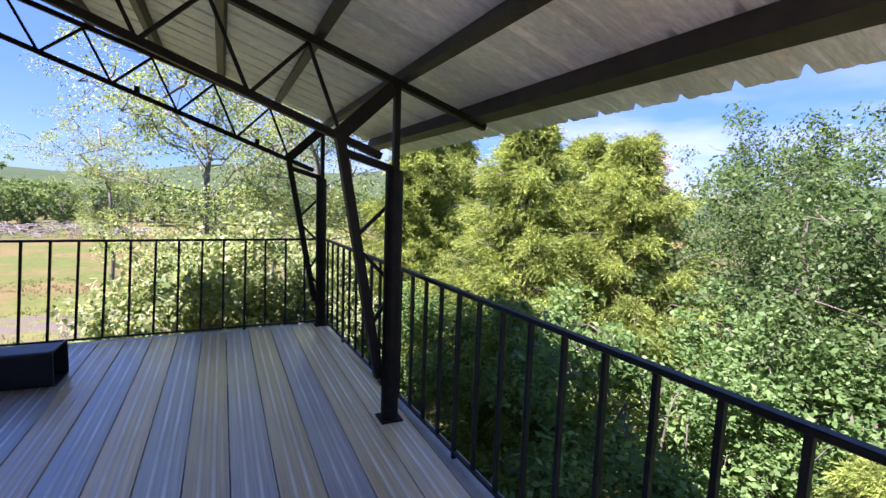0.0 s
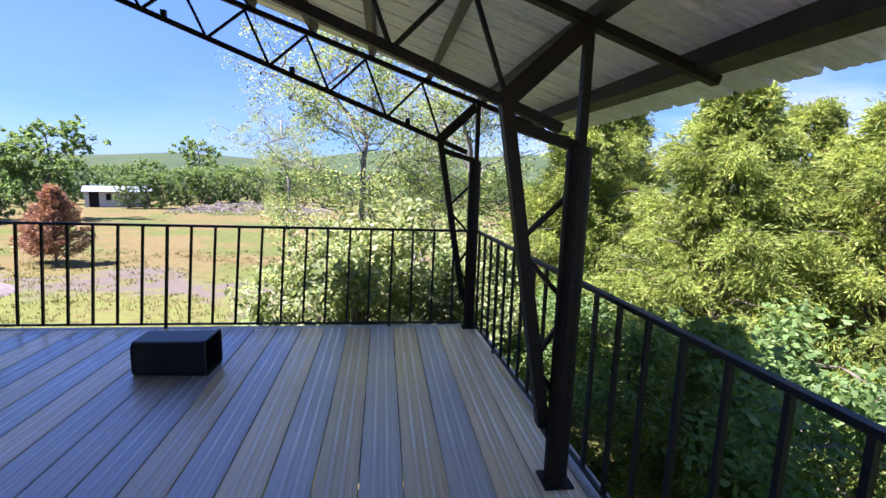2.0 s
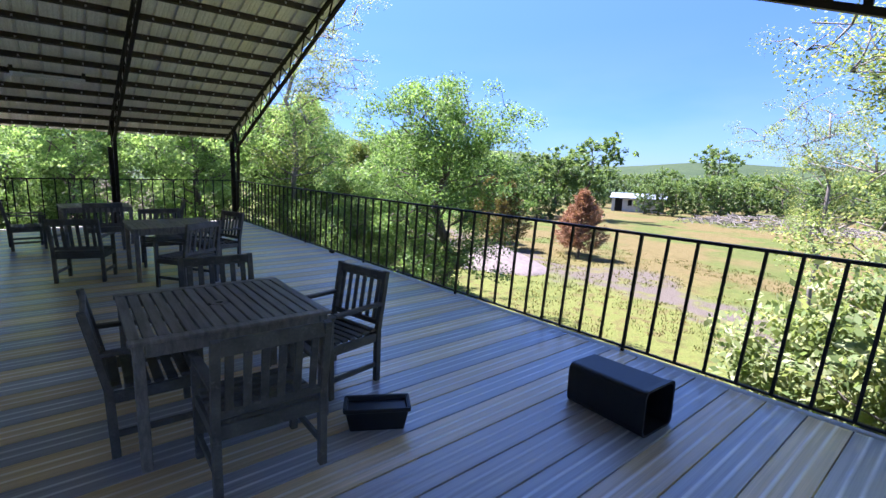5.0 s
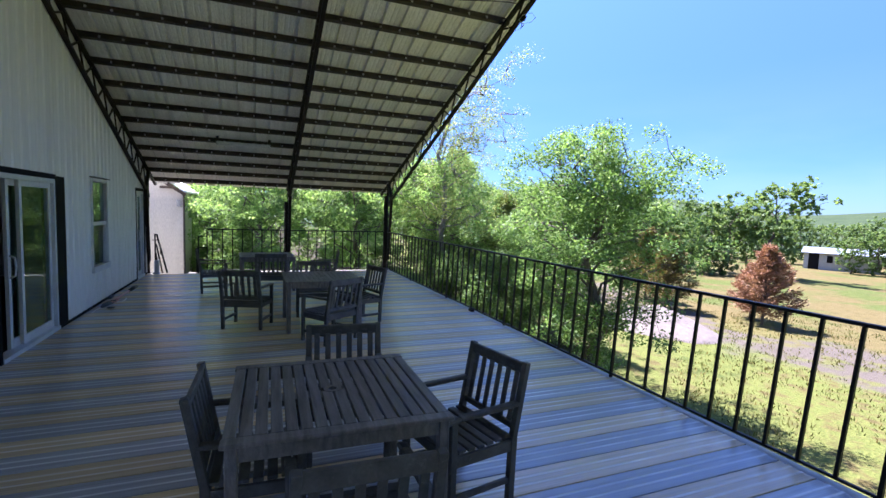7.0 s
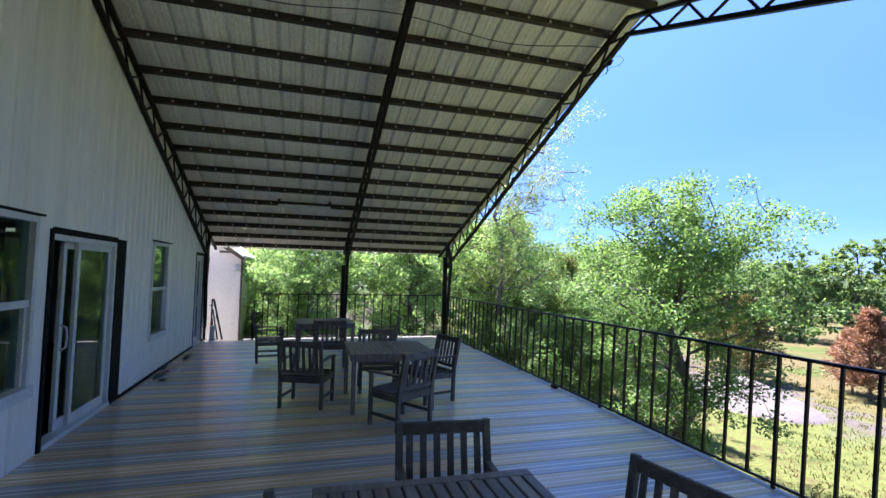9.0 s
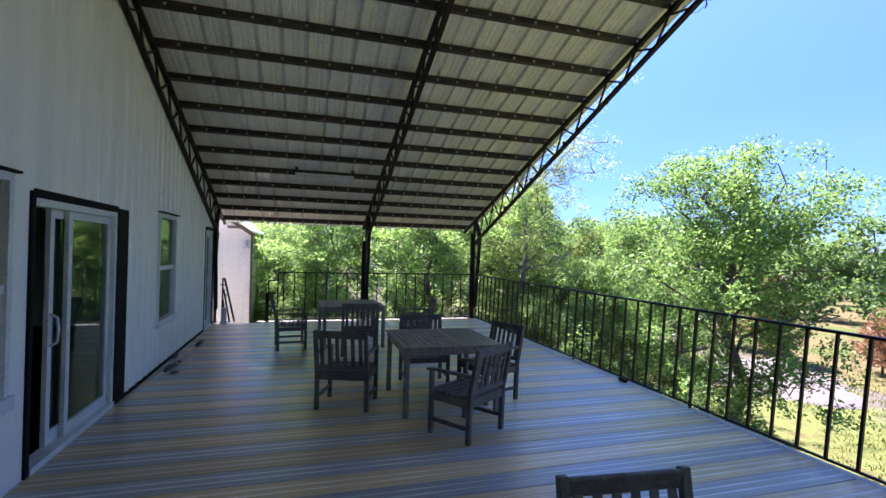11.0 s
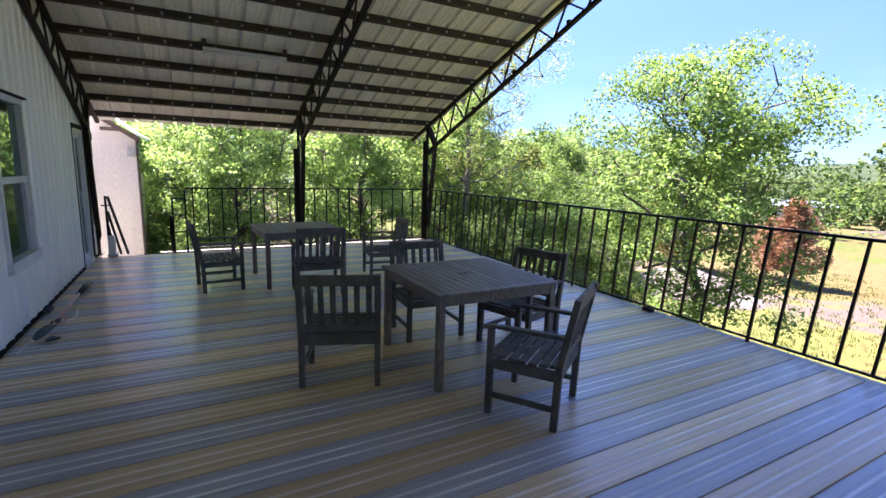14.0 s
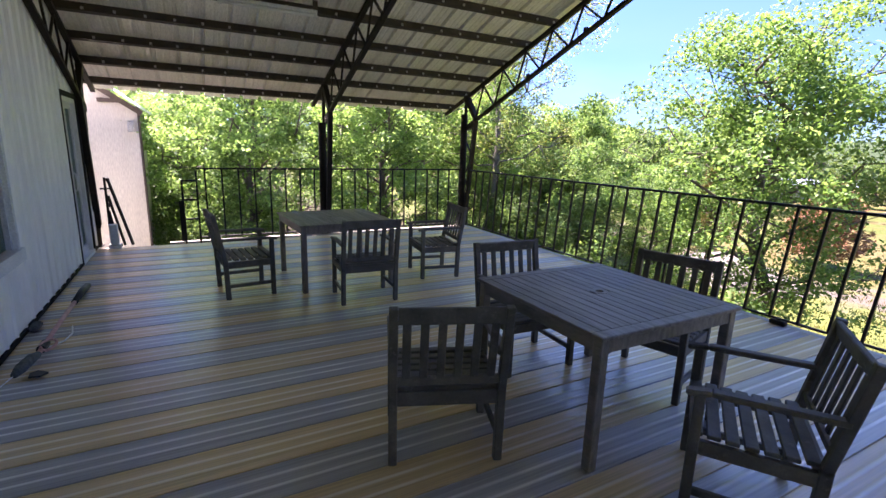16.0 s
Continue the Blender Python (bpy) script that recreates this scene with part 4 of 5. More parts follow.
def make_table(slat_gap):
    """Square slatted table with a parasol hole; top at z 0.725."""
    t = thing("patio_table", "square weathered grey wooden table with parasol hole", "table", group="deck tables")
    S, H = 1.08, 0.725
    h = S / 2
    for sx in (-1, 1):
        for sy in (-1, 1):
            part("leg", Build().box(sx * (h - 0.045) - 0.027, sx * (h - 0.045) + 0.027, sy * (h - 0.045) - 0.027, sy * (h - 0.045) + 0.027, 0.0, H - 0.022, None, 0.005), M_TABLE, t)
    for s in (-1, 1):
        part("apron", Build().box(-h + 0.075, h - 0.075, s * (h - 0.035) - 0.012, s * (h - 0.035) + 0.012, H - 0.095, H - 0.024), M_TABLE, t)
        part("apron", Build().box(s * (h - 0.035) - 0.012, s * (h - 0.035) + 0.012, -h + 0.075, h - 0.075, H - 0.095, H - 0.024), M_TABLE, t)
        part("end_board", Build().box(s * (h - 0.035) - 0.035, s * (h - 0.035) + 0.035, -h, h, H - 0.022, H, None, 0.004), M_TABLE, t)
    n = 16
    w = S / n
    for i in range(n):
        y = -h + (i + 0.5) * w
        g = slat_gap / 2
        if i in (7, 8):
            for a, b in ((-h + 0.072, -0.024), (0.024, h - 0.072)):
                part("slat", Build().box(a, b, y - w / 2 + g, y + w / 2 - g, H - 0.022, H - 0.001, None, 0.003), M_TABLE, t)
        else:
            part("slat", Build().box(-h + 0.072, h - 0.072, y - w / 2 + g, y + w / 2 - g, H - 0.022, H - 0.001, None, 0.003), M_TABLE, t)
    ring = Build()
    k = 20
    pts = []
    for r, z in ((0.024, H - 0.03), (0.024, H + 0.001), (0.052, H + 0.001), (0.052, H - 0.03)):
        pts += [(r * math.cos(2 * math.pi * i / k), r * math.sin(2 * math.pi * i / k), z) for i in range(k)]
    fs = []
    for j in range(3):
        fs += [(j * k + i, j * k + (i + 1) % k, (j + 1) * k + (i + 1) % k, (j + 1) * k + i) for i in range(k)]
    fs += [(i, (i + 1) % k, 3 * k + (i + 1) % k, 3 * k + i) for i in range(k)]
    ring.add(pts, fs)
    part("parasol_ring", ring, M_TABLE, t)
    part("cross_brace", Build().box(-0.05, 0.05, -h + 0.05, h - 0.05, H - 0.055, H - 0.024), M_TABLE, t)
    return t


table_a = make_table(0.012)
table_a.matrix_basis = pose(-2.146, 3.797, 0, 0, 0, -1.8)
table_a["label"] = "square grey slatted wooden table with wide gaps and parasol hole"
table_b = make_table(0.003)
table_b.matrix_basis = pose(-6.712, 4.321, 0, 0, 0, 0)
table_c = copy_thing(table_b, pose(-10.13, 3.63, 0, 0, 0, 3))


def bar_table():
    """Small bar-height table of red-brown slats."""
    t = thing("bar_table", "small tall slatted table of red-brown stained wood", "table", pose(0.235, 2.20, 0.0, 0, 0, 3))
    H, h = 1.165, 0.30
    for s in (-1, 1):
        part("edge_board", Build().box(s * (h - 0.012) - 0.012, s * (h - 0.012) + 0.012, -h, h, H - 0.085, H - 0.004, None, 0.004), M_REDWOOD, t)
        part("edge_board", Build().box(-h + 0.026, h - 0.026, s * (h - 0.012) - 0.012, s * (h - 0.012) + 0.012, H - 0.085, H - 0.004, None, 0.004), M_REDWOOD, t)
        for q in (-1, 1):
            part("leg", Build().bar((s * (h - 0.10), q * (h - 0.10), 0.0), (s * (h - 0.13), q * (h - 0.13), H - 0.03), 0.045, 0.045, (0, 1, 0), 0.004), M_REDWOOD, t)
    for i in range(7):
        y = -h + 0.026 + (i + 0.5) * (2 * h - 0.052) / 7
        part("slat", Build().box(-h + 0.026, h - 0.026, y - 0.033, y + 0.033, H - 0.024, H, None, 0.004), M_REDWOOD, t)


bar_table()


def rounded_loop(w, h, r, k=5):
    pts = []
    for cx, cz, a0 in ((w / 2 - r, h - r, 0), (-w / 2 + r, h - r, 90), (-w / 2 + r, r, 180), (w / 2 - r, r, 270)):
        for i in range(k + 1):
            a = radians(a0 + 90 * i / k)
            pts.append((cx + r * math.cos(a), cz + r * math.sin(a)))
    return pts


def hollow_box():
    """Black moulded box lying on its side, open at one end."""
    t = thing("black_box", "black moulded plastic box lying open-ended on the deck", "box", pose(-0.49, 5.92, 0.0, 0, 0, -3) @ Matrix.Diagonal((1, 0.9, 1, 1)))
    L = 0.60
    secs = [(-L / 2, 0.34, 0.275), (-L / 2 + 0.012, 0.36, 0.295), (L / 2 - 0.04, 0.385, 0.305), (L / 2, 0.39, 0.31), (L / 2, 0.365, 0.285), (-L / 2 + 0.02, 0.33, 0.262)]
    verts, k = [], 24
    for i, (x, w, h) in enumerate(secs):
        drop = 0.0 if i < 4 else 0.012
        verts += [(x, a, b + drop) for a, b in rounded_loop(w, h, 0.045)]
    fs = []
    for j in range(len(secs) - 1):
        fs += [(j * k + i, j * k + (i + 1) % k, (j + 1) * k + (i + 1) % k, (j + 1) * k + i) for i in range(k)]
    fs += [tuple(range(k))[::-1], tuple((len(secs) - 1) * k + i for i in range(k))]
    part("shell", quick_mesh("shell", verts, fs, M_PLASTIC), None, t)
    rim = Build()
    lo, li = rounded_loop(0.40, 0.316, 0.05), rounded_loop(0.372, 0.29, 0.045)
    rv = [(L / 2 - 0.02, a, b - 0.003 if b > 0.02 else b) for a, b in lo] + [(L / 2 + 0.004, a, b) for a, b in lo] + [(L / 2 + 0.004, a, b + 0.012) for a, b in li]
    rf2 = [(j * k + i, j * k + (i + 1) % k, (j + 1) * k + (i + 1) % k, (j + 1) * k + i) for j in range(2) for i in range(k)]
    rim.add(rv, rf2)
    part("rim", rim, M_PLASTIC, t)


hollow_box()


def trough():
    """Small black planter trough lying by the table."""
    t = thing("planter_trough", "small black plastic planter trough on the deck boards", "planter", pose(-1.33, 4.50, 0.0, 0, 0, 59) @ Matrix.Scale(0.88, 4))
    b = [(-0.19, -0.075), (0.19, -0.075), (0.19, 0.075), (-0.19, 0.075)]
    m = [(-0.225, -0.10), (0.225, -0.10), (0.225, 0.10), (-0.225, 0.10)]
    i2 = [(-0.212, -0.088), (0.212, -0.088), (0.212, 0.088), (-0.212, 0.088)]
    verts = [(x, y, 0.0) for x, y in b] + [(x, y, 0.175) for x, y in m] + [(x, y, 0.175) for x, y in i2] + [(x * 1.08, y * 1.1, 0.150) for x, y in b]
    fs = [(3, 2, 1, 0)] + [(j * 4 + i, j * 4 + (i + 1) % 4, (j + 1) * 4 + (i + 1) % 4, (j + 1) * 4 + i) for j in range(3) for i in range(4)] + [(12, 13, 14, 15)]
    part("tub", quick_mesh("tub", verts, fs, M_PLASTIC), None, t)
    r = Build()
    for y in (-0.103, 0.103):
        r.box(-0.235, 0.235, y - 0.011, y + 0.011, 0.150, 0.180, None, 0.004)
    for x in (-0.228, 0.228):
        r.box(x - 0.011, x + 0.011, -0.092, 0.092, 0.150, 0.180, None, 0.004)
    part("lip", r, M_PLASTIC, t)


trough()


# ---------------------------------------------------------------- trees
def leaf_cloud(rs, centres, spread, count, size, flat=0.55, long=1.6):
    """Quads round the given centres; each leaf a small diamond."""
    c = np.asarray(centres)
    pick = rs.randint(0, len(c), count)
    d = rs.normal(size=(count, 3))
    d /= np.linalg.norm(d, axis=1)[:, None]
    r = rs.rand(count) ** 0.40
    s = np.asarray(spread)
    s = s[pick] if s.ndim else s
    pos = c[pick] + d * (r * s)[:, None] * np.array([1, 1, 0.75])
    n = rs.normal(size=(count, 3)) * np.array([flat, flat, 1.0])
    n /= np.linalg.norm(n, axis=1)[:, None]
    a = np.cross(n, rs.normal(size=(count, 3)))
    a /= np.linalg.norm(a, axis=1)[:, None]
    b = np.cross(n, a)
    k = size * (0.6 + 0.8 * rs.rand(count))[:, None]
    a, b = a * k * 0.5 * long, b * k * 0.5
    return np.stack([pos - a, pos + b * 0.9, pos + a, pos - b * 0.9], axis=1)


def limb(geo, rs, a, b, r0, r1, wob=0.06, seg=5, sides=6):
    a, b = np.array(a, float), np.array(b, float)
    pts, rad = [], []
    ln = np.linalg.norm(b - a)
    for i in range(seg + 1):
        u = i / seg
        p = a + (b - a) * u
        if 0 < i < seg:
            p = p + rs.normal(size=3) * wob * ln
        p[2] += 0.08 * ln * math.sin(u * math.pi)
        pts.append(tuple(p))
        rad.append(r0 + (r1 - r0) * u)
    geo.tube(pts, rad, sides)
    return [np.array(p) for p in pts]


def broad_tree(name, label, seed, height, width, leaves, leaf_mat, bark, size=0.11, low=0.25, clumps=46, gap=0.0, stems=1, flatten=0.55, branches=14, twigs=0.25, girth=0.022, taper=0.0):
    """Tapered trunk, limbs out to clumps of leaves."""
    rs = np.random.RandomState(seed)
    t = thing(name, label, "tree" if height > 3 else "shrub")
    geo = Build()
    lean = rs.normal(size=2) * 0.05 * height
    tips, spreads = [], []
    for s in range(stems):
        off = rs.normal(size=2) * 0.12 * width * (stems > 1)
        base = (0.12 * off[0], 0.12 * off[1], -0.2)
        top = (lean[0] + off[0], lean[1] + off[1], height * (0.93 - 0.1 * rs.rand() * (stems > 1)))
        spine = limb(geo, rs, base, top, girth * height / stems ** 0.5, 0.004 * height, 0.03, 9, 8)
        nb = branches // stems
        for i in range(nb):
            u = low + (0.93 - low) * (i + rs.rand()) / nb
            p = spine[min(int(u * 9), 8)] * (1 - (u * 9) % 1) + spine[min(int(u * 9) + 1, 9)] * ((u * 9) % 1)
            prof = math.sin(math.pi * min(max((u - low * 0.6) / (1.05 - low * 0.6), 0.02), 1)) ** 0.6
            ang = i * 2.4 + rs.rand() * 0.9
            reach = width * 0.5 * prof * (0.65 + 0.5 * rs.rand()) * (1 - taper * u)
            q = p + np.array([math.cos(ang) * reach, math.sin(ang) * reach, reach * (0.25 + 0.5 * rs.rand())])
            q[2] = min(q[2], height)
            pts = limb(geo, rs, p, q, 0.36 * girth * height * (1.1 - u), 0.0013 * height, 0.07, 5, 5)
            for w in range(max(2, clumps // (nb * stems))):
                v = 0.30 + 0.78 * rs.rand()
                c = p + (q - p) * v + (rs.rand(3) - 0.5) * np.array([1, 1, 0.8]) * width * 0.20 * (0.5 + v)
                tips.append(c)
                spreads.append(0.12 + 0.036 * width + 0.16 * rs.rand())
                if rs.rand() < twigs:
                    limb(geo, rs, pts[min(int(v * 5), 5)], c, 0.0022 * height, 0.0006 * height, 0.08, 3, 4)
    part("trunk", geo, bark, t, smooth=True)
    part("crown", soup("crown", leaf_cloud(rs, tips, np.array(spreads), leaves, size, flatten), leaf_mat), None, t)
    return t


def cedar_tree(name, label, seed, height, width, sprays, leaf_mat, size=0.16, fronds=False):
    """Conifer with drooping sprays on whorled branches."""
    rs = np.random.RandomState(seed)
    t = thing(name, label, "tree")
    geo = Build()
    spine = limb(geo, rs, (0, 0, -0.2), (0.1, 0.05, height), 0.018 * height, 0.003 * height, 0.012, 8, 8)
    quads = []
    nb = 110
    per = sprays // nb
    for i in range(nb):
        u = 0.10 + 0.88 * (i + rs.rand()) / nb
        p = np.array([0.1 * u, 0.05 * u, u * height])
        reach = width * 0.5 * (1.04 - u) ** 0.88 * (0.45 + 0.75 * rs.rand()) * (1.0 if u > 0.2 else 0.8)
        ang = i * 2.399 + rs.rand()
        d = np.array([math.cos(ang), math.sin(ang), 0.0])
        q = p + d * reach + np.array([0, 0, reach * (0.28 + 0.25 * rs.rand())])
        limb(geo, rs, p, q, 0.005 * height * (1.1 - u), 0.001 * height, 0.04, 4, 4)
        v = 0.18 + 0.85 * rs.rand(per) ** 0.7
        pos = p + (q - p) * v[:, None]
        side = np.array([-d[1], d[0], 0])
        fan = (rs.rand(per) - 0.5) * 2
        pos = pos + side * (fan * reach * 0.22 * (1.15 - v * 0.75))[:, None] + rs.normal(size=(per, 3)) * 0.05 * np.array([1, 1, 1.3])
        pos[:, 2] -= np.abs(fan) * reach * 0.10
        along = d * 0.8 + side * (fan * 0.9)[:, None] + rs.normal(size=(per, 3)) * 0.35
        along[:, 2] += 0.45 - 0.45 * rs.rand(per)
        along /= np.linalg.norm(along, axis=1)[:, None]
        across = np.cross(along, rs.normal(size=(per, 3)))
        across /= np.linalg.norm(across, axis=1)[:, None]
        k = size * (0.6 + 0.8 * rs.rand(per))[:, None]
        if fronds:
            # feathery sprays: leaflets to both sides of a drooping twig
            m = per // 12
            axis, wide, root = along[:m], across[:m], pos[:m]
            for j in range(12):
                u = j / 11.0
                sgn = 1.0 if j % 2 else -1.0
                at = root + axis * (size * 3.3 * u) - np.array([0, 0, 1.0]) * (size * 1.1 * u * u)
                out = axis * 0.75 + wide * (sgn * (0.75 - 0.5 * u)) + rs.normal(size=(m, 3)) * 0.22
                out[:, 2] -= 0.35 * u
                out /= np.linalg.norm(out, axis=1)[:, None]
                flat = np.cross(out, rs.normal(size=(m, 3)))
                flat /= np.linalg.norm(flat, axis=1)[:, None]
                kk = size * (0.7 + 0.7 * rs.rand(m))[:, None]
                quads.append(np.stack([at, at + out * kk * 0.45 + flat * kk * 0.10, at + out * kk, at + out * kk * 0.45 - flat * kk * 0.10], axis=1))
            continue
        quads.append(np.stack([pos, pos + along * k * 0.5 + across * k * 0.10, pos + along * k, pos + along * k * 0.5 - across * k * 0.10], axis=1))
    part("trunk", geo, M_BARK, t, smooth=True)
    part("crown", soup("crown", np.concatenate(quads), leaf_mat), None, t)
    return t


def put(t, x, y, turn=0.0, s=1.0, label="", first=False):
    """Place the tree itself (first) or a copy of it."""
    m = Matrix.Translation((x, y, ground_z(x, y))) @ Matrix.Rotation(radians(turn), 4, "Z")
    if first:
        t.matrix_basis = m @ Matrix.Scale(s, 4)
        ob = t
    else:
        keep = t.scale.copy()
        t.scale = (s, s, s)
        ob = copy_thing(t, m)
        t.scale = keep
    if label:
        ob["label"] = label
    return ob


# close cedars past the east rail
cedar = cedar_tree("cedar_tree", "tall yellow-green cedar close beside the east rail", 3, 6.2, 4.7, 170000, L_CEDAR, 0.072, True)
put(cedar, 6.0, 7.9, 0, 1.0, first=True)
for x, y, a, s in ((7.4, 6.7, 80, 0.94), (5.2, 10.8, 200, 1.0), (9.2, 9.8, 150, 1.02), (7.0, 13.0, 20, 1.12)):
    put(cedar, x, y, a, s)
for x, y, a, s in ((4.35, 5.6, 40, 0.55), (5.0, 2.2, 130, 0.50)):
    put(cedar, x, y, a, s, "young yellow-green cedar growing against the east rail")
rusty = cedar_tree("dry_cedar", "small cedar with rusty dry tips", 4, 6.0, 2.4, 14000, L_TAWNY, 0.11, True)
put(rusty, 9.3, 8.3, 0, 1.0, first=True)
olive = broad_tree("olive_green_tree", "grey-green leafy tree past the east rail", 5, 5.5, 4.8, 36000, L_OLIVE, M_BARK, 0.048, 0.10, 320, branches=26)
put(olive, 8.7, 4.9, 0, 0.90, first=True)
for x, y, a, s in ((8.0, 2.2, 100, 0.90), (11.6, 6.6, 60, 1.02), (11.6, 3.2, 300, 1.12), (7.2, -0.8, 220, 1.0), (14.5, 8.5, 10, 1.2)):
    put(olive, x, y, a, s)
under = broad_tree("understorey_shrub", "dense green shrub growing up below the deck", 8, 3.3, 3.2, 24000, L_DEEP, M_BARK, 0.046, 0.08, 240, branches=22, stems=3)
put(under, 5.1, 4.2, 0, 1.0, first=True)
for x, y, a, s in ((5.0, 0.6, 70, 0.72), (4.6, 7.2, 150, 0.92), (5.3, -1.4, 200, 0.95), (3.7, 9.6, 20, 0.9), (6.4, 3.0, 280, 1.02)):
    put(under, x, y, a, s)

# shrub and thin trees past the north rail's east end
shrub = broad_tree("pale_leaf_shrub", "pale-leaved shrub reaching up to the north rail", 11, 3.9, 2.7, 26000, L_SHRUB, M_PALEBARK, 0.058, 0.10, 300, branches=24, stems=3, flatten=0.8)
put(shrub, 0.75, 9.2, 0, 1.0, first=True)
put(shrub, 2.2, 9.4, 110, 0.92)
put(shrub, 1.2, 10.6, 200, 0.86)
sparse = broad_tree("thin_ash_tree", "thin pale tree with sparse yellowing leaves", 13, 8.2, 4.2, 24000, L_SPARSE, M_PALEBARK, 0.036, 0.30, 260, branches=30, twigs=0.6, girth=0.011)
put(sparse, 0.95, 12.2, 0, 1.0, first=True)
for x, y, a, s in ((3.2, 13.0, 140, 1.08), (-3.0, 24.5, 60, 0.95), (2.6, 17.5, 250, 1.0)):
    put(sparse, x, y, a, s)

# broad trees north-west
big = broad_tree("broad_tree", "tall bright green broadleaf tree beyond the north rail", 22, 8.2, 7.4, 56000, L_BROAD, M_BARK, 0.056, 0.12, 330, branches=36, twigs=0.25, taper=0.52)
put(big, -9.85, 12.3, 0, 0.87, first=True)
wall_tree = broad_tree("woodland_tree", "leafy green tree at the edge of the wood", 23, 6.9, 5.0, 42000, L_WALL, M_BARK, 0.058, 0.05, 320, branches=34)
put(wall_tree, -17.6, 7.2, 0, 1.0, first=True)
for x, y, a, s in ((-18.2, 3.6, 60, 1.0), (-19.4, 10.8, 130, 1.08), (-23.5, 8.4, 200, 1.15), (-23.5, 4.4, 20, 1.1), (-22.5, -1.4, 300, 0.9), (-15.8, 12.6, 100, 0.70), (-13.4, 13.8, 250, 0.60),
                   (-23.5, 13.6, 80, 1.15), (-20.5, 17.5, 170, 0.98), (-24.5, 0.0, 10, 1.0), (-29.0, 9.0, 50, 1.3), (-26.0, 21.0, 30, 0.95), (-30.0, 16.0, 110, 1.1), (-21.0, 2.0, 260, 0.85)):
    put(wall_tree, x, y, a, s)
dcedar = cedar_tree("dark_cedar", "dark olive cedar among the leafy trees", 31, 5.7, 3.8, 30000, L_DARKCEDAR, 0.12, True)
put(dcedar, -18.4, 14.0, 0, 1.0, first=True)
put(dcedar, -21.5, 19.0, 90, 1.1)
for x, y, a, s in ((-15.8, 9.6, 40, 1.0), (-16.0, 5.4, 170, 0.85), (-16.6, 3.0, 260, 0.8), (-13.0, 11.0, 90, 0.85), (-15.0, 11.4, 10, 1.0), (-17.5, 12.6, 220, 1.1), (-18.0, 2.5, 30, 1.0), (-20.6, 2.0, 120, 1.15), (-23.0, 1.4, 240, 1.3)):
    put(under, x, y, a, s)
put(sparse, -16.9, 10.3, 200, 1.28, "thin tree with airy crown above the roof edge")

# the meadow: dead cedars, heaps, far woods and the barn
red = cedar_tree("dead_cedar", "dead cedar with rust-red needles in the meadow", 41, 3.9, 3.4, 12000, L_RUST, 0.20)
put(red, -14.6, 26.6, 0, 1.0, first=True)
put(red, -15.9, 27.6, 120, 0.75)
brown = cedar_tree("brown_cedar", "brown-green drying cedar bush by the gravel", 43, 4.2, 3.6, 12000, L_DRY, 0.20)
put(brown, -19.2, 25.2, 0, 1.0, first=True)
put(brown, -22.0, 26.5, 90, 1.05)
field = broad_tree("meadow_tree", "rounded green tree at the meadow's far side", 47, 9.6, 7.4, 3400, L_FAR, M_BARK, 0.29, 0.06, 220, branches=22)
put(field, -31.5, 53.0, 0, 1.0, first=True)
rs_far = random.Random(9)
for i in range(46):
    az = radians(47 - i * 1.5)
    d = 84 + rs_far.uniform(-4, 16)
    if 24 < math.degrees(az) < 31.5:
        d += 14
    put(field, 1 - d * math.sin(az), 3 + d * math.cos(az), rs_far.uniform(0, 360), rs_far.uniform(0.56, 0.74))
for i in range(16):
    az = radians(37 + i * 1.7)
    d = rs_far.uniform(48, 70)
    put(field, 1 - d * math.sin(az), 3 + d * math.cos(az), rs_far.uniform(0, 360), rs_far.uniform(0.62, 0.85))
for x, y, s in ((-38.0, 112.0, 1.25), (-44.0, 44.0, 0.85), (-50.0, 36.0, 0.9), (-40.0, 36.0, 0.8), (-56.0, 26.0, 1.0), (-36.0, 28.0, 0.75), (-47.0, 20.0, 0.95)):
    put(field, x, y, rs_far.uniform(0, 360), s)

# young trees standing before the barn and along the brush
for x, y, s in ((-33.2, 70.5, 0.46), (-31.2, 71.5, 0.52), (-29.0, 71.0, 0.50), (-26.5, 72.5, 0.56), (-23.5, 73.0, 0.58), (-20.5, 74.5, 0.60), (-17.0, 75.0, 0.62), (-13.5, 76.5, 0.6)):
    put(field, x, y, rs_far.uniform(0, 360), s)


def heap(name, label, x, y, rx, ry, h, mat, seed):
    rs = np.random.RandomState(seed)
    verts, faces, k, rings = [], [], 26, 9
    z0 = ground_z(x, y)
    for j in range(rings + 1):
        u = j / rings
        for i in range(k):
            a = 2 * math.pi * i / k
            wob = 1 + 0.16 * noise.noise((math.cos(a) * 2 + seed, math.sin(a) * 2, u * 3))
            px, py = x + rx * u * wob * math.cos(a), y + ry * u * wob * math.sin(a)
            verts.append((px, py, z0 - 0.1 + h * max(0.0, (1 - u ** 1.3)) + 0.06 * noise.noise((px * 1.5, py * 1.5, 1)) * (1 - u)))
    for j in range(rings):
        for i in range(k):
            i2 = (i + 1) % k
            faces.append((j * k + i, (j + 1) * k + i, (j + 1) * k + i2, j * k + i2))
    ob = new(name, quick_mesh(name, verts, faces, mat, True))
    tagged(ob, label, "heap")


heap("dirt_mound", "low mound of grey gravel in the meadow", -15.3, 20.4, 3.2, 2.4, 1.15, M_GRAVEL, 3)


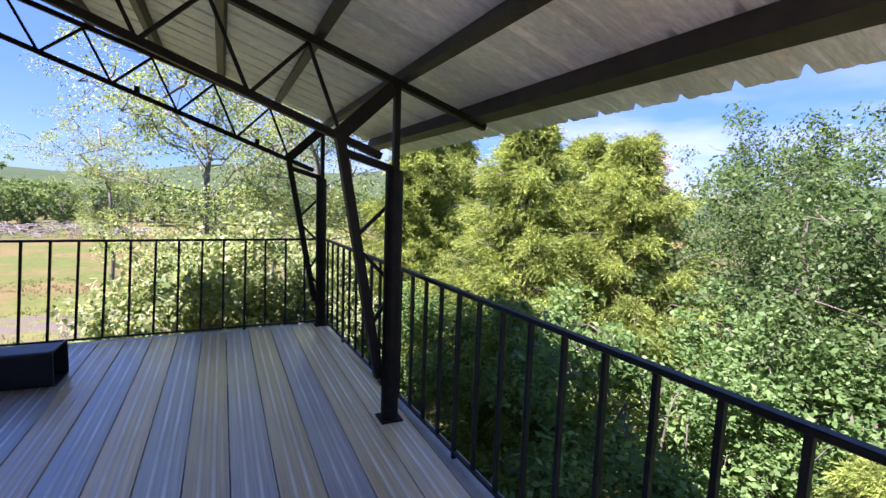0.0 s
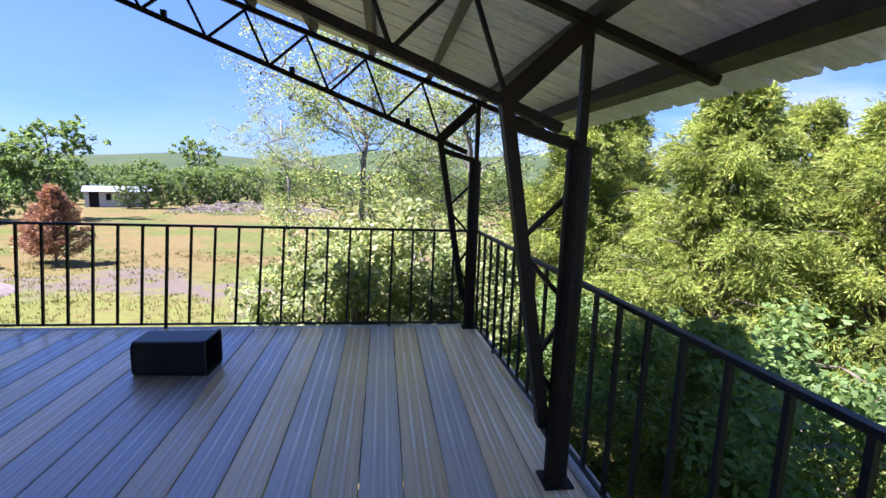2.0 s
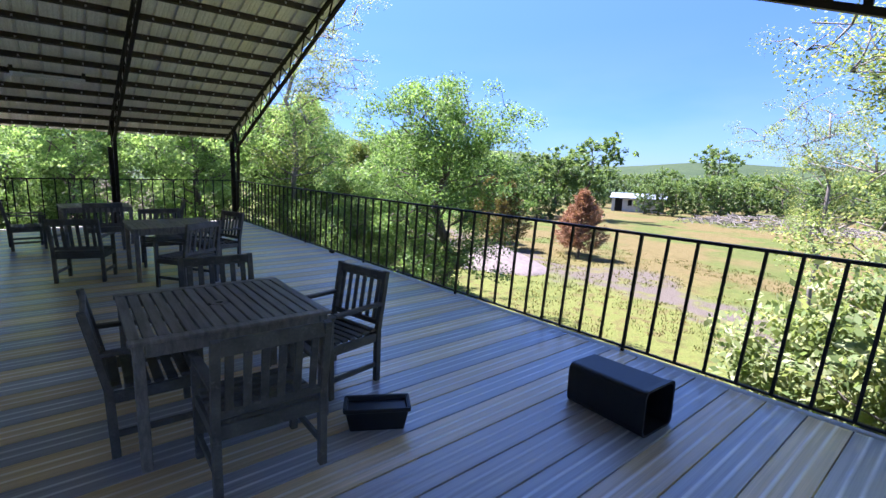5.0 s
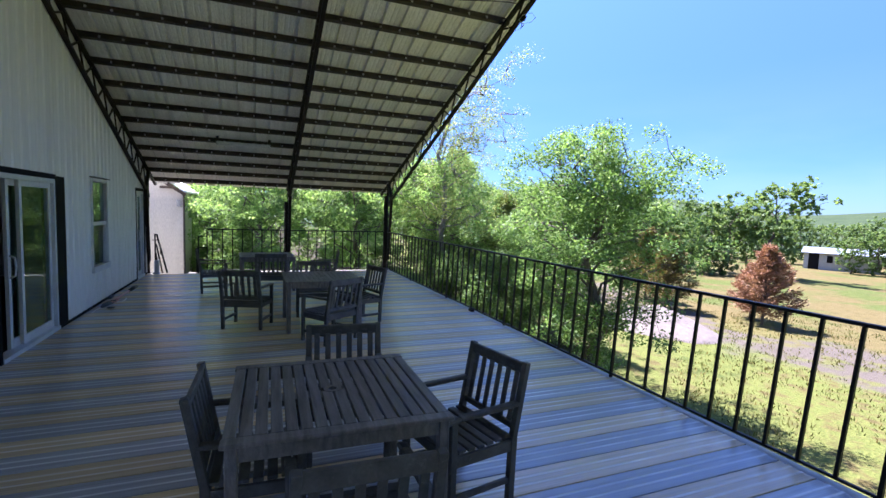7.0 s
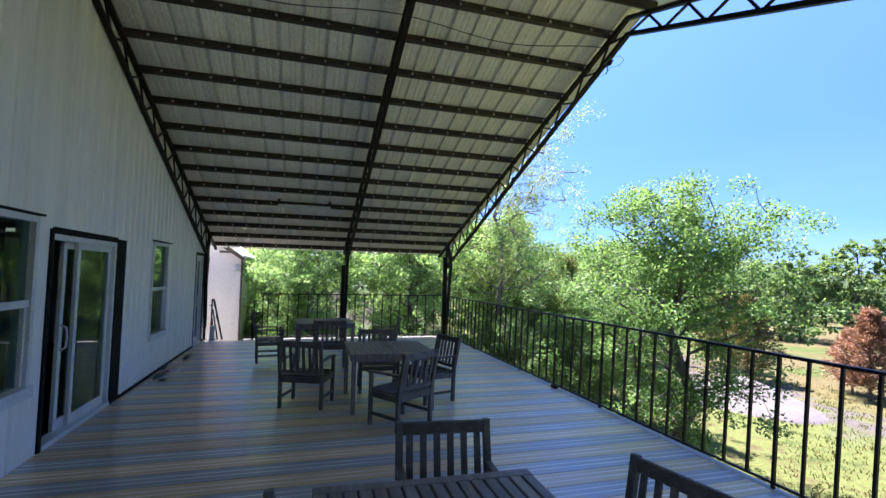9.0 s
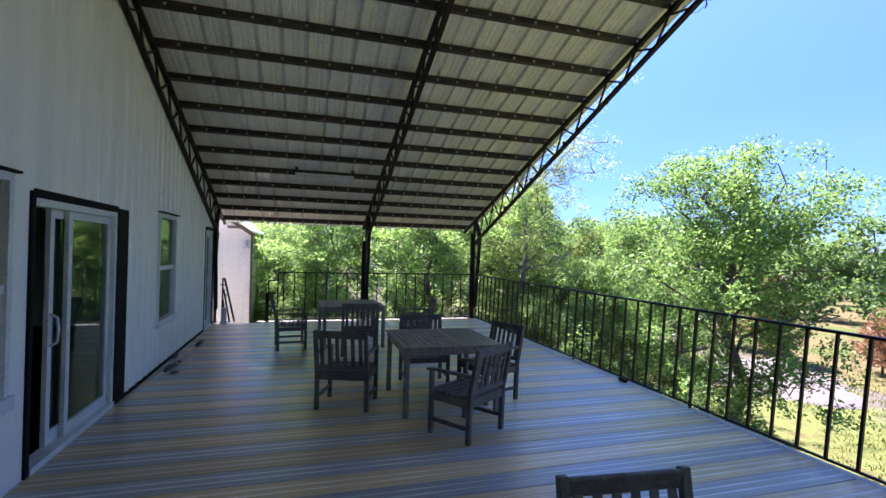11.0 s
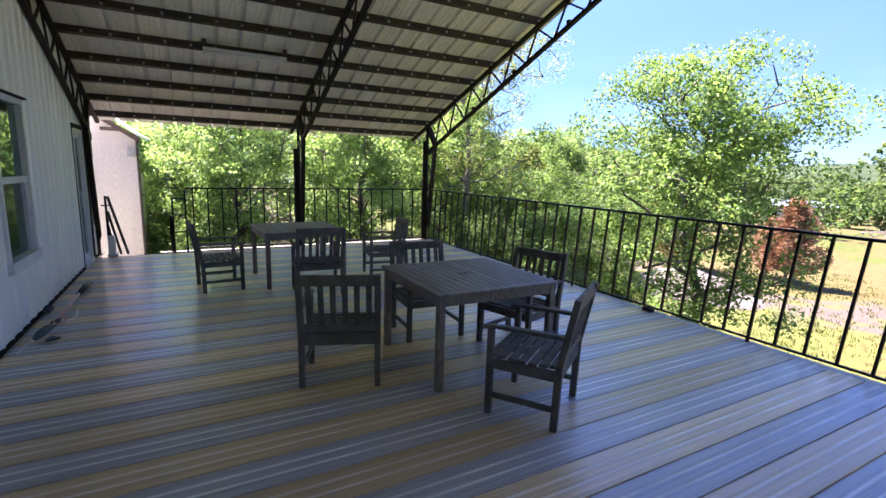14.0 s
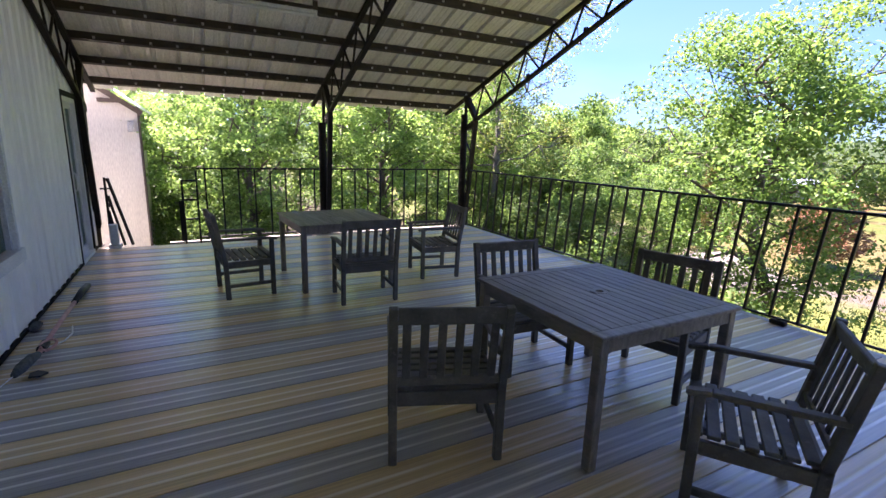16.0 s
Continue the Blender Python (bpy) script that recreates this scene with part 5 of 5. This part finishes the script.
def brush_pile():
    """Long grey heap of cut branches."""
    rs = np.random.RandomState(6)
    g = Build()
    for i in range(420):
        x = -24 + 17 * rs.rand() + rs.normal()
        y = 66 + 2.4 * rs.normal()
        h = 1.3 * rs.rand() * (0.4 + 0.6 * math.sin(math.pi * min(max((x + 25) / 19, 0), 1)))
        d = rs.normal(size=3) * np.array([1, 1, 0.25])
        d /= np.linalg.norm(d)
        ln = 0.8 + 1.6 * rs.rand()
        z = ground_z(x, y) + h
        g.tube([tuple(np.array([x, y, z]) - d * ln / 2), tuple(np.array([x, y, z + 0.1])), tuple(np.array([x, y, z]) + d * ln / 2)], [0.05, 0.04, 0.015], 4)
    ob = new("brush_pile", g.mesh("brush_pile", M_PALEBARK))
    tagged(ob, "long heap of grey cut branches across the meadow", "brush pile", kind="stuff")


brush_pile()


def barn():
    x, y = -36.5, 75.0
    b = thing("barn", "cream metal barn with pale blue roof beyond the meadow", "barn", Matrix.Translation((x, y, ground_z(x, y))) @ Matrix.Rotation(radians(25), 4, "Z"))
    w, d, h, r = 7.6, 4.4, 2.2, 2.8
    g = Build()
    g.add([(-w / 2, -d / 2, -0.3), (w / 2, -d / 2, -0.3), (w / 2, d / 2, -0.3), (-w / 2, d / 2, -0.3), (-w / 2, -d / 2, h), (w / 2, -d / 2, h), (w / 2, d / 2, h), (-w / 2, d / 2, h), (-w / 2, 0, r), (w / 2, 0, r)],
          [(0, 1, 5, 4), (1, 2, 6, 9, 5), (2, 3, 7, 6), (3, 0, 4, 8, 7)])
    part("wall", g, M_BARNWALL, b)
    for s in (-1, 1):
        part("roof", Build().bar((-w / 2 - 0.3, s * (d / 4 + 0.1), (h + r) / 2 + 0.03), (w / 2 + 0.3, s * (d / 4 + 0.1), (h + r) / 2 + 0.03), d / 2 + 0.5, 0.08, (0, s * (r - h), d / 2)), M_BARNROOF, b)
    # black panels on the closed wall; the openings' shade is only their colour
    part("door", Build().box(-3.3, -2.2, -d / 2 - 0.06, -d / 2 - 0.004, -0.1, 2.2), M_DARKTRIM, b, "black panel standing in for a doorway's shade")
    part("window", Build().box(-1.4, -0.8, -d / 2 - 0.05, -d / 2 - 0.004, 1.0, 1.9), M_DARKTRIM, b)


barn()


def meadow_grass():
    """Tufts of grass over the near meadow."""
    rs = np.random.RandomState(17)
    n = 7000
    x = -26 + 32 * rs.rand(n)
    y = 10.5 + 22 * rs.rand(n) ** 1.2
    keep = np.array([noise.noise((a * 0.35, b * 0.35, 2.0)) > -0.12 for a, b in zip(x, y)])
    x, y = x[keep], y[keep]
    quads = []
    for a, b in zip(x, y):
        z = ground_z(a, b)
        s = 0.04 + 0.08 * rs.rand()
        for k in range(4):
            ang, lean = rs.rand() * 6.28, rs.normal(size=2) * 0.5 * s
            px, py = a + rs.normal() * 0.10, b + rs.normal() * 0.10
            w = 0.014 + 0.014 * rs.rand()
            dx, dy = math.cos(ang) * w, math.sin(ang) * w
            quads.append([(px - dx, py - dy, z - 0.03), (px + dx, py + dy, z - 0.03), (px + lean[0] + dx * 0.2, py + lean[1] + dy * 0.2, z + s), (px + lean[0] - dx * 0.2, py + lean[1] - dy * 0.2, z + s)])
    ob = new("grass", soup("grass", np.array(quads), L_GRASS))
    tagged(ob, "rough tufts of tan and green meadow grass", "grass", kind="stuff")


meadow_grass()


# ---------------------------------------------------------------- small things
gate = thing("stair_rail", "short black steel handrail frame at the stair head", "railing", Matrix.Translation((X_W, 2.045, 0)), kind="structure")
part("newel", Build().box(-0.014, 0.014, -0.014, 0.014, -0.3, 0.945), M_RAIL, gate)
part("end_post", Build().box(-0.014, 0.014, 0.188, 0.214, -0.1, 1.09), M_RAIL, gate)
for z in (0.933, 0.64, 0.34):
    part("rung", Build().box(-0.011, 0.011, 0.014, 0.188, z - 0.012, z + 0.012), M_RAIL, gate)
part("lower_post", Build().box(-0.10, -0.05, -0.06, 0.0, -0.3, 0.62), M_RAIL, gate)
steps = thing("deck_stairs", "dark wooden steps down from the deck's end", "stairs", kind="structure")
for i in range(9):
    part("tread", Build().box(-13.31 - 0.26 * i, -13.04 - 0.26 * i, 1.74, 2.22, -0.22 - 0.18 * i, -0.18 - 0.18 * i), M_JOIST, steps)

lean = thing("leaning_handrail", "black steel handrail pieces leaning by the roof column", "handrail", Matrix.Translation((0.43, 0.08, 0)))
part("upright_bar", Build().bar((-13.36, 1.01, 0.0), (-13.46, 0.995, 0.98), 0.030, 0.030), M_RAIL, lean)
part("sloping_bar", Build().bar((-13.34, 1.27, 0.0), (-13.46, 1.03, 0.97), 0.030, 0.030), M_RAIL, lean)
part("sloping_bar", Build().bar((-13.34, 1.17, 0.0), (-13.44, 1.02, 0.72), 0.026, 0.026), M_RAIL, lean)
part("sloping_bar", Build().bar((-13.34, 1.09, 0.0), (-13.42, 1.01, 0.50), 0.026, 0.026), M_RAIL, lean)
part("cross_bar", Build().bar((-13.46, 0.93, 0.82), (-13.46, 1.08, 0.82), 0.022, 0.022), M_RAIL, lean)
block = thing("white_offcut", "short white offcut standing by the door post", "offcut", Matrix.Translation((0.43, 0.08, 0)))
part("upper_piece", Build().box(-13.24, -13.14, 1.02, 1.12, 0.05, 0.34, None, 0.006), M_TRIM, block)
part("foot_piece", Build().box(-13.26, -13.10, 1.00, 1.15, 0.0, 0.05, None, 0.006), M_TRIM, block)
# unidentified small dark bracket; its tap shape is made up
tap = thing("wall_tap", "small dark bracket-like fitting on the cream wall", "tap")
part("spout", Build().tube([(-16.02, 0.72, 0.28), (-15.93, 0.72, 0.28), (-15.91, 0.72, 0.20)], 0.018, 8), M_DARKTRIM, tap)
part("wheel", Build().tube([(-15.95, 0.72, 0.31), (-15.95, 0.72, 0.33)], 0.03, 10), M_DARKTRIM, tap)

# long-handled trimmer on the boards beside the wall
trim = thing("string_trimmer", "long-handled garden trimmer lying beside the house wall", "garden tool", Matrix.Translation((-1.64, 0.095, 0)) @ Matrix.Diagonal((0.8, 1, 1, 1)))
part("grip", Build().tube([(-11.17, 1.06, 0.045), (-10.9, 1.055, 0.05), (-10.45, 1.05, 0.045)], [0.03, 0.036, 0.026], 10), M_PLASTIC, trim, "black foam grip", True)
part("shaft", Build().tube([(-10.46, 1.05, 0.045), (-9.7, 1.05, 0.05), (-8.9, 1.05, 0.045)], 0.017, 8), M_REDPOLE, trim, "pale pinkish shaft", True)
part("clamp", Build().tube([(-9.18, 1.05, 0.048), (-9.02, 1.05, 0.048)], 0.030, 10), M_PLASTIC, trim)
loop = [(-9.06 + 0.09 * math.cos(a), 1.09 + 0.045 * math.sin(a), 0.05 + 0.03 * math.sin(a / 2)) for a in [i * math.pi / 8 for i in range(17)]]
part("loop_handle", Build().tube(loop, 0.010, 6), M_REDPOLE, trim, "pink loop handle", True)
part("cord", Build().tube([(-9.12, 1.08, 0.03), (-9.3, 1.14, 0.012), (-9.5, 1.16, 0.009), (-9.72, 1.13, 0.009)], 0.007, 6), M_TRIM, trim, "thin pale cord", True)
part("motor_head", Build().tube([(-8.92, 1.05, 0.045), (-8.8, 1.04, 0.06), (-8.62, 1.02, 0.06), (-8.52, 1.0, 0.045)], [0.022, 0.034, 0.036, 0.02], 12), M_BRISTLE, trim, "dark green-grey head", True)
gd = Build()
gd.add([(-8.62 + r * math.cos(a), 1.06 + r * math.sin(a), z) for z in (0.02, 0.032) for r, a in [(0.05, 0.2), (0.13, 0.1), (0.16, 0.5), (0.14, 0.9), (0.05, 1.2)]], [(0, 1, 2, 3, 4), (9, 8, 7, 6, 5)] + [(i, 5 + i, 5 + (i + 1) % 5, (i + 1) % 5) for i in range(5)])
part("guard", gd, M_PLASTIC, trim)
part("cutting_line", Build().tube([(-8.55, 1.0, 0.04), (-8.4, 0.95, 0.02), (-8.2, 0.94, 0.006)], 0.004, 5), M_TRIM, trim)
stone = thing("door_wedge", "small grey wedge lying at the wall's foot", "wedge")
part("body", Build().box(-9.55, -9.40, 0.945, 1.01, 0.0, 0.05, None, 0.015), M_BRISTLE, stone)

# tube lamp under the purlins
LX = -11.10
lamp = thing("tube_lamp", "white fluorescent batten lamp under the roof, unlit", "lamp")
part("batten", Build().box(LX - 0.03, LX + 0.03, 2.60, 3.72, roof_z(LX) + 0.012, roof_z(LX) + 0.055, None, 0.006), M_TRIM, lamp)
part("tube", Build().tube([(LX, 2.64, roof_z(LX) - 0.010), (LX, 3.68, roof_z(LX) - 0.010)], 0.016, 10), M_TUBE, lamp, smooth=True)
for y in (2.62, 3.70):
    part("end_cap", Build().box(LX - 0.018, LX + 0.018, y - 0.02, y + 0.02, roof_z(LX) - 0.03, roof_z(LX) + 0.014), M_TRIM, lamp)
    part("hanger", Build().box(LX - 0.006, LX + 0.006, y - 0.03, y + 0.03, roof_z(LX) + 0.05, roof_z(LX) + 0.17), M_PURLIN, lamp)

# slack cable under the ridge
cab = thing("roof_cable", "thin dark cable slung below the ridge purlins", "cable")
run = [(-5.75 - 0.1 * math.sin(u * math.pi), 1.25 + 5.8 * u, 4.85 - 0.14 * math.sin(u * math.pi * 2) ** 2) for u in [i / 24 for i in range(25)]]
part("wire", Build().tube(run, 0.006, 5), M_DARKTRIM, cab, smooth=True)

# spinner hanging from the north truss
spin = thing("wind_spinner", "small black spinner with clear vanes hanging from the truss", "ornament", Matrix.Translation((0.16, -0.04, -0.05)))
part("cord", Build().tube([(-5.95, 7.11, 4.80), (-5.95, 7.11, 4.70)], 0.004, 5), M_DARKTRIM, spin)
part("body", Build().tube([(-6.07, 7.11, 4.66), (-6.02, 7.11, 4.69), (-5.88, 7.11, 4.68), (-5.82, 7.11, 4.70)], [0.014, 0.022, 0.024, 0.010], 8), M_PLASTIC, spin)
for sx in (-1, 1):
    vane = [(-5.95 + sx * 0.16 + 0.12 * math.cos(a), 7.11 + 0.12 * math.sin(a), 4.66 + 0.03 * math.cos(a)) for a in [i * math.pi / 3 for i in range(7)]]
    part("vane_ring", Build().tube(vane, 0.004, 5), M_CHROME, spin, "pale wire vane")
part("hook", Build().tube([(-5.95, 7.11, 4.67), (-5.94, 7.11, 4.60), (-5.97, 7.11, 4.57)], 0.007, 5), M_DARKTRIM, spin)

# anchor block under the north rail, and stub clips on the north truss
anchor = thing("rail_anchor", "small dark anchor block at the foot of the rail", "bracket")
part("block", Build().box(-7.02, -6.88, Y_N - 0.075, Y_N - 0.012, 0.0, 0.045, None, 0.01), M_STEEL, anchor)
part("bolt", Build().tube([(-6.95, Y_N - 0.045, 0.045), (-6.95, Y_N - 0.045, 0.06)], 0.012, 8), M_STEEL, anchor)
for x in (1.50, 0.30, -0.915, -2.13, -8.7, -9.9, -11.1):
    clip = thing("truss_clip", "small steel stub welded on the truss chord", "clip", Matrix.Translation((x, TRUSS_Y[2], low_z(x))), "truss clips", "structure")
    part("stub", Build().box(-0.025, 0.025, -0.02, 0.02, 0.02, 0.085), M_STEEL, clip)
